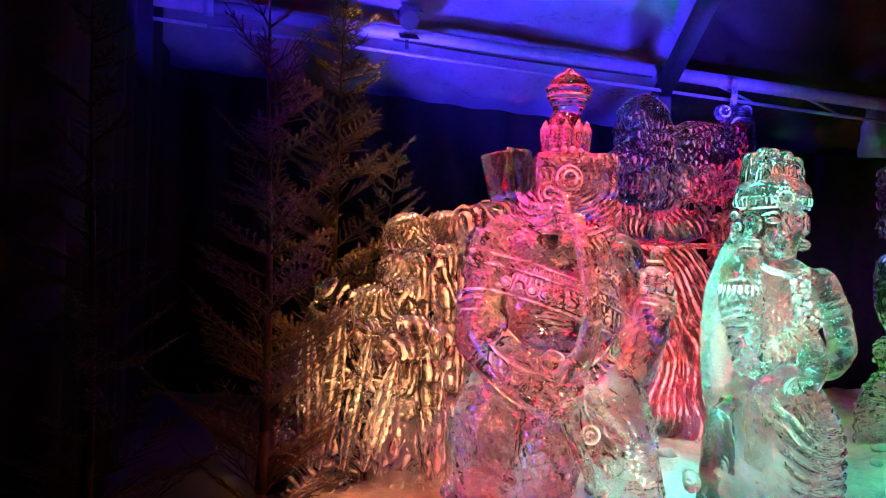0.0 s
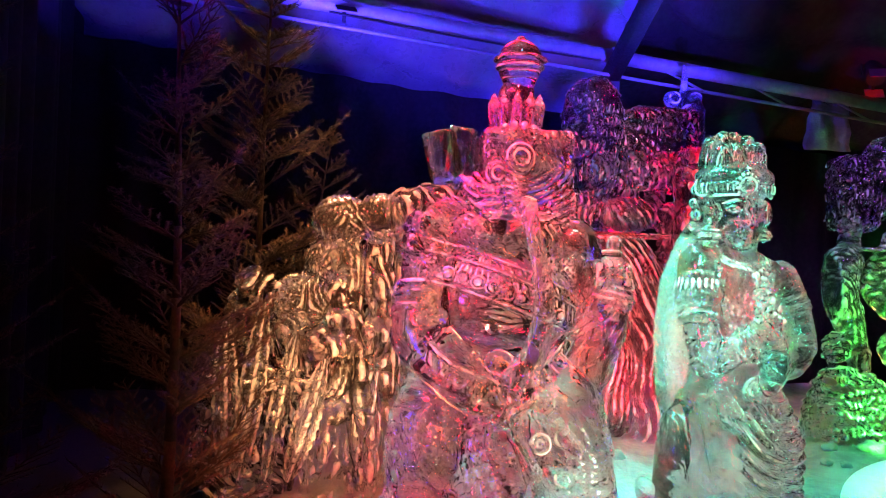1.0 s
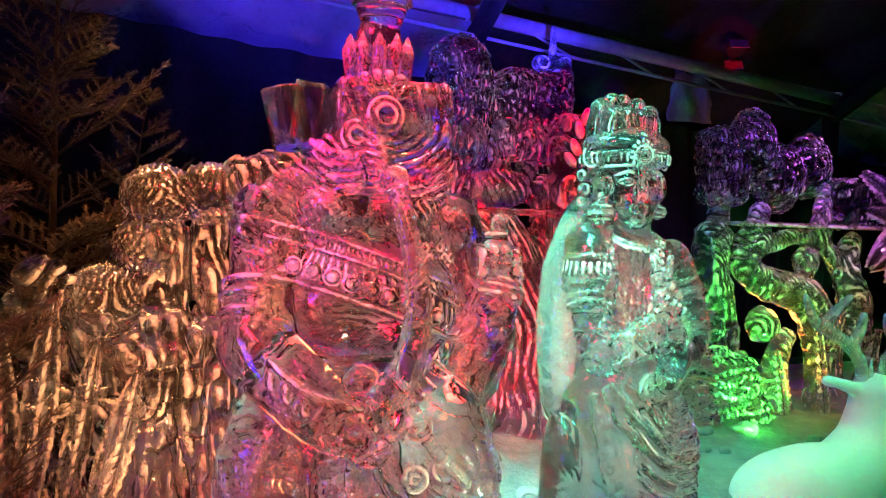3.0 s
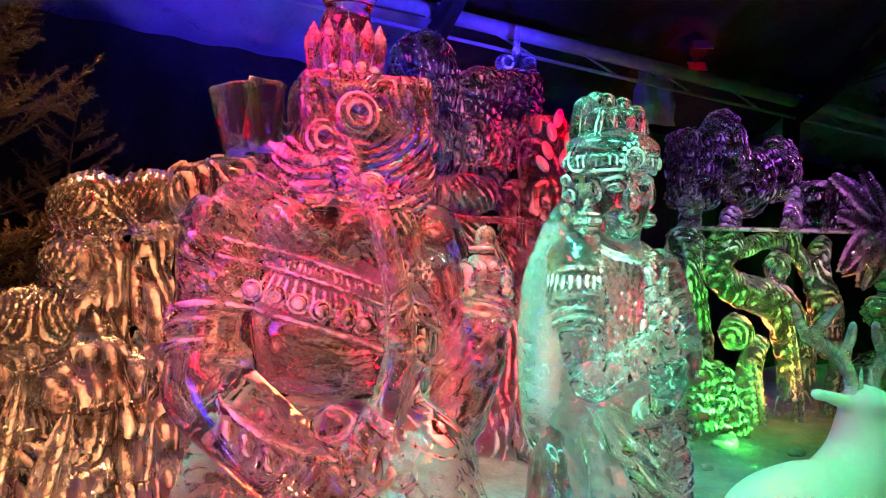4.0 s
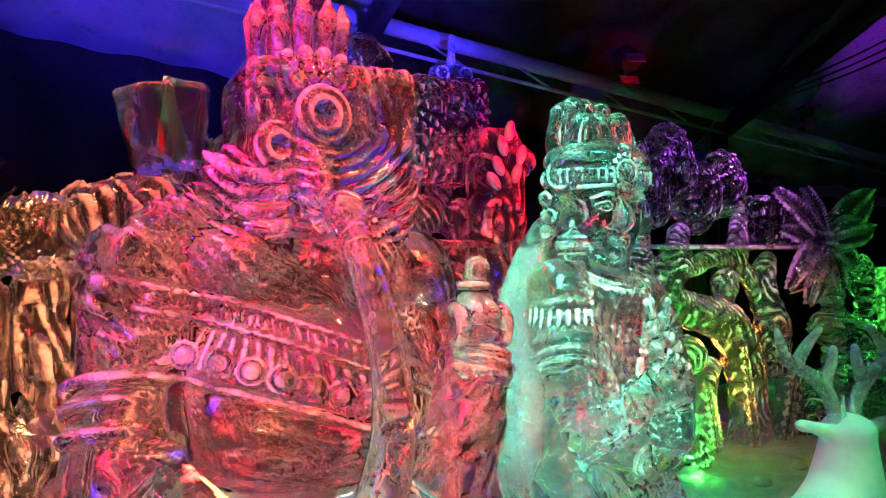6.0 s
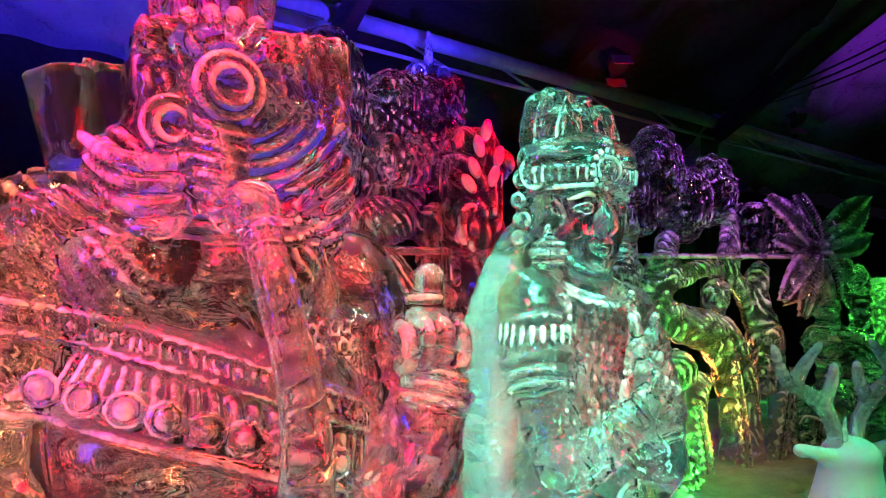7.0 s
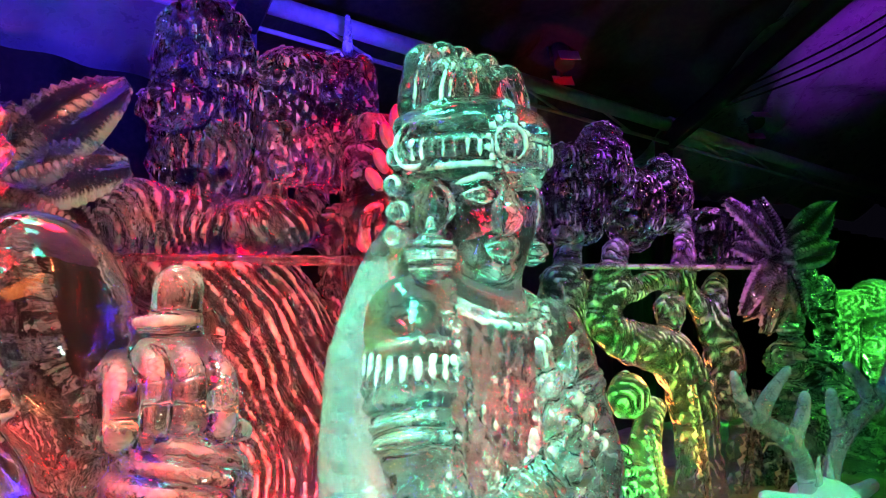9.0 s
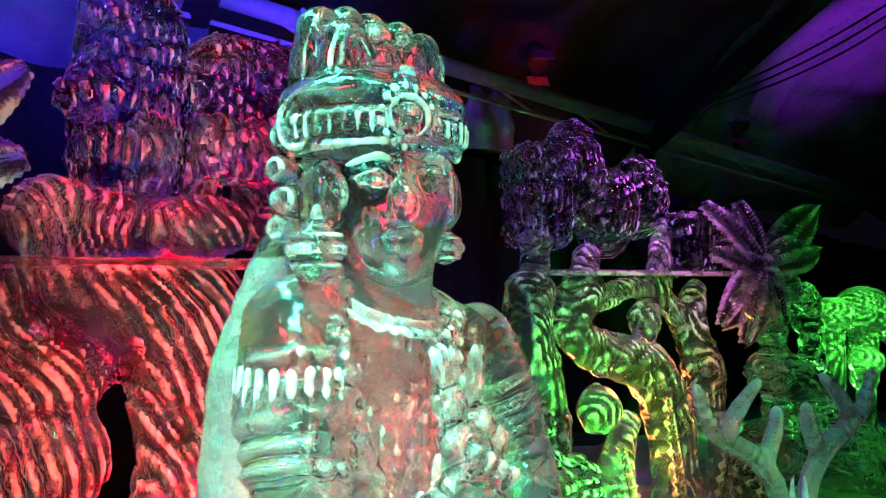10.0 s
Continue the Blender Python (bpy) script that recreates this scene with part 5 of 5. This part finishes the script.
# ---- leafy tree on the far side ----
def leafy_tree():
    base = (4.3, 6.25, 0.1)
    t = thing("ice_leafy_tree", base, "dark clear ice tree with a lobed crown and twisting trunks", "ice sculpture")
    c = Clay((3.55, 5.85, 1.5), (5.25, 6.7, 2.65), 0.013)
    c.box((3.730, 6.280, 1.998), (0.16, 0.18, 0.3), 0.04, 0, 0, 0.08)
    c.ell((3.968, 6.280, 2.132), (0.19, 0.22, 0.33), 0.03)
    c.ell((4.206, 6.250, 1.930), (0.2, 0.2, 0.28), 0.03)
    c.ell((4.506, 6.300, 2.038), (0.17, 0.2, 0.26), 0.03)
    c.box((4.93, 6.30, 1.76), (0.2, 0.2, 0.2), 0.04, 0, 0, 0.09)
    c.all_over(flakes(0.02, 0.045, 0.12, 61))
    c.all_over(lambda X, Y, Z: 0.013 * wave(X, Y, Z, 38, 62))
    part("crown", c.skin("crown", base), ICE_LEAF, t)
    c = Clay((3.55, 5.9, 1.52), (5.75, 6.6, 1.62), 0.016)
    c.box((4.7, 6.25, 1.565), (0.98, 0.22, 0.018), 0.01, 0, 0, 0.01)
    part("ledge", c.skin("ledge", base), ICE_SMOOTH, t)
    c = Clay((3.5, 5.8, 0.08), (5.1, 6.6, 2.0), 0.014)
    c.tube([(3.671, 6.250, 1.539), (3.738, 6.280, 1.743)], 0.07, 0.03)
    c.tube([(3.998, 6.200, 1.505), (4.065, 6.250, 1.679)], 0.07, 0.03)
    c.tube([(4.564, 6.200, 1.467), (4.602, 6.200, 1.686), (4.620, 6.250, 1.873)], [0.08, 0.06, 0.05], 0.03)
    c.tube([(3.998, 6.200, 1.488), (3.891, 6.180, 1.268), (4.040, 6.150, 1.113), (4.387, 6.150, 1.028), (4.548, 6.120, 0.792), (4.597, 6.100, 0.436), (4.665, 6.100, -0.174)], [0.12, 0.1, 0.11, 0.14, 0.13, 0.13, 0.2], 0.04)
    c.tube([(4.064, 6.200, 1.401), (4.344, 6.200, 1.476), (4.614, 6.200, 1.412), (4.817, 6.200, 1.206)], [0.07, 0.05, 0.05, 0.06], 0.03)
    c.ell((4.448, 6.180, 1.282), (0.1, 0.1, 0.14), 0.02)
    c.ell((3.978, 6.050, 0.809), (0.12, 0.12, 0.14), 0.02)
    c.tube([(4.889, 6.200, 1.466), (4.832, 6.180, 1.207), (4.916, 6.150, 0.946), (4.939, 6.150, 0.649)], [0.07, 0.09, 0.12, 0.09], 0.03)
    c.tube([(5.313, 6.200, 1.308), (5.222, 6.200, 0.924), (5.104, 6.200, 0.476)], [0.06, 0.07, 0.08], 0.03)
    c.tube([(3.632, 6.200, 1.472), (3.532, 6.150, 1.247), (3.634, 6.100, 0.989), (3.735, 6.100, 0.626)], [0.13, 0.15, 0.1, 0.07], 0.03)
    c.tube([(4.240, 6.100, 0.714), (4.099, 6.050, 0.466), (4.185, 6.050, -0.079)], [0.06, 0.09, 0.14], 0.03)
    c.tube([(5.099, 6.150, 0.485), (5.083, 6.100, -0.243)], [0.1, 0.16], 0.04)

    def bark(X, Y, Z):
        return 0.012 * (np.abs(np.sin((X + 0.5 * Y + 0.4 * Z) * 66 + 3.5 * wave(X, Y, Z, 8, 64))) * 2 - 1.2) * (0.6 + 0.6 * wave(X, Y, Z, 10, 66)) + 0.01 * wave(X, Y, Z, 34, 65)
    c.all_over(bark)
    part("trunk", c.skin("trunk", base), ICE_BARK, t, "twisting ice trunk with bark grooves")


leafy_tree()
fern_clump("ice_fern", (4.2, 5.9, 0.1), [((4.748, 5.950, -0.142), (4.968, 5.950, 0.784), 0.07, 0.02), ((4.495, 5.900, -0.085), (4.393, 5.950, 0.859), 0.05, 0.02), ((4.127, 5.900, -0.024), (4.002, 5.900, 0.635), 0.06, 0.03), ((4.997, 5.900, -0.168), (5.197, 5.900, 0.520), 0.06, 0.03), ((3.851, 5.880, 0.027), (3.665, 5.850, 0.585), 0.06, -0.03)], "clear ice fern leaves at the foot of a carved trunk", ICE)


def green_bush():
    base = (3.55, 5.75, 0.1)
    c = Clay((3.15, 5.4, 0.08), (4.2, 6.15, 1.15), 0.013)
    c.ell((3.317, 5.750, 0.833), (0.1, 0.1, 0.12), 0.03)
    c.ell((3.350, 5.750, 0.510), (0.19, 0.16, 0.2), 0.05)
    c.tube([(3.293, 5.750, 0.348), (3.418, 5.720, -0.174)], [0.2, 0.26], 0.05)
    c.tube([(3.573, 5.750, 0.591), (3.640, 5.750, 0.263), (3.765, 5.750, -0.236)], [0.08, 0.14, 0.22], 0.05)
    c.all_over(flakes(0.03, 0.05, 0.09, 71))
    c.all_over(lambda X, Y, Z: 0.014 * wave(X, Y, Z, 45, 72))
    ob = part("ice_bush", c.skin("ice_bush", base), ICE_LEAF, at=base)
    tagged(ob, "pointed leafy ice bush lit bright green", "ice sculpture")
    c = Clay((3.3, 5.3, 0.08), (4.0, 5.75, 0.4), 0.016)
    c.tube([(3.491, 5.500, -0.183), (3.501, 5.500, 0.013), (3.610, 5.500, 0.030), (3.691, 5.500, -0.190)], 0.05, 0.03)
    c.ell((3.315, 5.500, -0.157), (0.14, 0.1, 0.07), 0.04)
    ob = part("ice_root", c.skin("ice_root", (3.6, 5.5, 0.1)), ICE_BARK, at=(3.6, 5.5, 0.1))
    tagged(ob, "low looping ice root on the snow", "ice sculpture")


green_bush()


def green_grove():
    base = (6.2, 6.0, 0.1)
    t = thing("ice_grove", base, "green-lit ice grove of round caps, arches and rocks", "ice sculpture")
    c = Clay((4.9, 5.5, 0.08), (7.0, 6.5, 1.65), 0.018)
    c.tube([(5.183, 6.050, 1.391), (5.412, 6.050, 1.465), (5.740, 6.050, 1.384), (5.856, 6.050, 0.985)], [0.06, 0.09, 0.08, 0.06], 0.03)
    c.tube([(5.441, 6.050, 1.426), (5.464, 6.050, 1.080), (5.432, 6.050, 0.928)], [0.05, 0.05, 0.06], 0.03)
    c.ell((5.539, 6.000, 0.889), (0.26, 0.2, 0.14), 0.05)
    c.ell((5.243, 5.950, 0.949), (0.13, 0.14, 0.12), 0.04)
    c.ell((5.745, 6.000, 0.605), (0.3, 0.22, 0.22), 0.06)
    c.ell((5.355, 6.000, 0.338), (0.3, 0.22, 0.3), 0.06)
    c.ell((6.215, 6.000, 0.162), (0.4, 0.22, 0.4), 0.06)
    part("rock", c.all_over(strokes(0.014, 60, 50, 81)).all_over(lambda X, Y, Z: 0.02 * wave(X, Y, Z, 24, 82)).skin("rock", base), ICE_LEAF, t)
    for q, r in (((6.055, 6.050, 1.299), 0.14), ((6.471, 6.100, 1.331), 0.19), ((6.803, 6.000, 1.201), 0.2), ((6.255, 5.950, 0.974), 0.12)):
        c = Clay(Vector(q) - Vector((r * 1.4, r * 1.4, 0.6)), Vector(q) + Vector((r * 1.4, r * 1.4, r * 1.4)), 0.016)
        c.ell(q, (r, r, r * 0.8), 0.03)
        c.bar(q, Vector(q) - Vector((0, 0, 0.5)), r * 0.55, r * 0.5, 0.05)
        c.all_over(arcs(q[0], q[2] - 0.1, 0.005, 40))
        part("cap", c.skin("cap", base), ICE, t)


green_grove()


# ---- deer ----
def deer():
    base = (2.95, 4.35, 0.12)
    t = thing("snow_deer", base, "frosted snow-white deer with clear ice antlers, lit green", "deer statue")
    c = Clay((2.3, 3.95, 0.1), (3.75, 4.85, 0.85), 0.014)
    c.tube([(2.705, 4.300, 0.190), (2.954, 4.320, 0.235), (3.227, 4.380, 0.235), (3.414, 4.420, 0.400)], [0.17, 0.17, 0.16, 0.12], 0.08)
    c.tube([(3.444, 4.420, 0.239), (3.445, 4.420, 0.469), (3.443, 4.420, 0.669)], [0.17, 0.13, 0.085], 0.06)
    c.ell((3.427, 4.400, 0.698), (0.095, 0.13, 0.075), 0.05)
    c.ell((3.632, 4.550, 0.612), (0.06, 0.14, 0.055), 0.05)
    c.bar((3.329, 4.420, 0.691), (3.126, 4.420, 0.751), 0.04, 0.02, 0.03)
    c.bar((3.577, 4.420, 0.675), (3.793, 4.420, 0.720), 0.04, 0.02, 0.03)
    c.ell((3.138, 4.420, 0.734), (0.045, 0.025, 0.022), 0.02, tip=15)
    c.all_over(lambda X, Y, Z: 0.004 * wave(X, Y, Z, 18, 91))
    part("body", c.skin("body", base), ICE_FROST, t)
    root = Vector((3.439, 4.420, 0.755))
    for s in (-1, 1):
        def A(dx, dz, dy=0.0):
            return root + Vector((s * dx * 1.5 - 0.02, dy, dz * 1.08))
        c = Clay((root.x - 0.5, 4.2, root.z - 0.08), (root.x + 0.5, 4.6, root.z + 0.55), 0.008)
        c.tube([A(0.04, -0.03), A(0.06, 0.08), A(0.13, 0.18), A(0.25, 0.27), A(0.3, 0.4)], [0.03, 0.029, 0.032, 0.026, 0.013], 0.015)
        c.tube([A(0.1, 0.15), A(0.06, 0.24), A(0.05, 0.31)], [0.026, 0.021, 0.012], 0.02)
        c.tube([A(0.22, 0.25), A(0.17, 0.33), A(0.11, 0.4)], [0.026, 0.021, 0.011], 0.02)
        part("antler", c.skin("antler", base), ICE_VEIL, t, "frosty branching ice antler")
        c = Clay((root.x - 0.2, 4.3, root.z - 0.06), (root.x + 0.2, 4.5, root.z + 0.15), 0.008)
        c.bar(A(0.025, -0.02, -0.02), A(0.02, 0.1, -0.02), 0.022, 0.005, 0.01)
        part("antler_spike", c.skin("antler_spike", base), ICE_VEIL, t, "short frosty ice spike")


deer()


# ---- spruces ----
def spruce(base, height, spread, lean, seed, first, label, density=1.0):
    t = thing("spruce_tree", base, label, "tree", "dry spruces")
    r = random.Random(seed)
    bm = bmesh.new()
    pts = [Vector((lean[0] * s * s * height + 0.02 * math.sin(5 * s), lean[1] * s * s * height, s * height)) for s in [i / 10 for i in range(11)]]
    for i in range(10):
        rod(bm, pts[i], pts[i + 1], 0.03 * (1 - i / 10.5), 0.03 * (1 - (i + 1) / 10.5), 7)
    verts, faces = [], []

    def twig(a, b, w):
        d = b - a
        L = d.length
        if L < 0.02:
            return
        rod(bm, a, b, w, w * 0.4, 4)
        q = d.to_track_quat("Z", "Y").to_matrix()
        n = int(L / 0.0028 * density)
        for i in range(n):
            p = a + d * (i + r.random()) / n
            ang, out, ln = r.uniform(0, 6.2832), r.uniform(0.6, 1.0), r.uniform(0.016, 0.026)
            e = q @ Vector((math.cos(ang) * out, math.sin(ang) * out, 0.65)) * ln
            sd = q @ Vector((-math.sin(ang), math.cos(ang), 0)) * 0.0022
            k = len(verts)
            verts.extend((p - sd, p + sd, p + e))
            faces.append((k, k + 1, k + 2))
    z = first
    while z < height * 0.97:
        s = z / height
        i = min(9, int(s * 10))
        p = pts[i].lerp(pts[i + 1], s * 10 - i)
        for m in range(r.choice((2, 3, 3, 4))):
            ang = r.uniform(0, 6.2832)
            L = spread * (1 - s) ** 0.75 * r.uniform(0.6, 1.15) + 0.06
            d = Vector((math.cos(ang), math.sin(ang), r.uniform(0.35, 1.0)))
            e = p + d * L
            mid = p.lerp(e, 0.5) + Vector((0, 0, -0.05 * L))
            twig(p, mid, 0.007)
            twig(mid, e, 0.004)
            sd = d.cross(Vector((0, 0, 1))).normalized()
            for j in range(int(L / 0.055)):
                u = (j + 1.2) / (L / 0.055 + 1)
                o = p.lerp(mid, u * 2) if u < 0.5 else mid.lerp(e, u * 2 - 1)
                for sgn in (1, -1):
                    l2 = L * 0.42 * (1.05 - u) * r.uniform(0.6, 1.2) + 0.03
                    twig(o, o + (d * 0.7 + sd * sgn * 0.75 + Vector((0, 0, r.uniform(-0.1, 0.2)))).normalized() * l2, 0.003)
        z += r.uniform(0.05, 0.13) / density
    part("trunk", bm, BARK, t)
    part("crown", from_faces("crown", verts, faces, False), NEEDLE, t)
    return t


spruce((-0.82, 3.6, 0.05), 2.9, 0.5, (0.0, 0.0), 3, 0.2, "dry brown spruce standing beside the ice ferns", 0.8)
spruce((-0.72, 4.9, 0.05), 3.3, 0.7, (0.03, 0.0), 5, 0.3, "tall dry spruce behind the ice ferns")
spruce((-0.45, 5.1, 0.05), 2.05, 0.55, (0.08, 0.0), 8, 0.5, "low spruce with brown tips behind the ice willow")
spruce((-1.5, 3.3, 0.0), 2.7, 0.5, (0.0, 0.0), 13, 0.2, "dark spruce at the edge of the black partition", 0.7)


# ---- snow clods and cables ----
def snow_clod(at, size, seed):
    bm = bmesh.new()
    bmesh.ops.create_icosphere(bm, subdivisions=3, radius=1)
    for v in bm.verts:
        n = 1 + 0.35 * noise.noise(v.co * 1.3 + Vector((seed, 0, 0))) + 0.15 * noise.noise(v.co * 3.5 + Vector((0, seed, 0)))
        v.co = Vector((v.co.x * size * n, v.co.y * size * n * 0.85, v.co.z * size * n * 0.6))
    for f in bm.faces:
        f.smooth = True
    ob = part("snow_clod", bm, SNOW, at=at)
    tagged(ob, "loose clod of packed snow lying on the snow bed", "snow", "snow clods")


clods = random.Random(21)
for i in range(34):
    x, y = clods.uniform(0.9, 4.6), clods.uniform(3.9, 5.6)
    if (x - 1.7) ** 2 + (y - 4.1) ** 2 < 0.16 or (x - 2.95) ** 2 + (y - 4.35) ** 2 < 0.4:
        continue
    r = clods.uniform(0.03, 0.085)
    snow_clod((x, y, snow_at(x, y)[2] + r * 0.3), r, i)


def cable(points, label):
    c = bpy.data.curves.new("cable", "CURVE")
    c.dimensions, c.bevel_depth, c.bevel_resolution = "3D", 0.009, 2
    sp = c.splines.new("NURBS")
    sp.points.add(len(points) - 1)
    for q, v in zip(sp.points, points):
        q.co = (*v, 1)
    sp.use_endpoint_u, sp.order_u = True, 3
    c.materials.append(DARK)
    tagged(new("cable", c), label, "cable", "roof cables")


for k in range(3):
    cable([(6.3 + 0.1 * k, 7.7, 3.05), (6.8 + 0.1 * k, 6.9, 3.35 - 0.05 * k), (7.4 + 0.15 * k, 6.1, 3.9), (8.2 + 0.2 * k, 5.2, 4.6)], "thin black cable slung under the tent roof")
cable([(-0.5, pipe_y(-0.5) - 0.05, pipe_z(-0.5) - 0.07), (0.6, pipe_y(0.6) - 0.07, pipe_z(0.6) - 0.11), (1.9, pipe_y(1.9) - 0.05, pipe_z(1.9) - 0.07)], "thin black cable hanging along the roof girder")
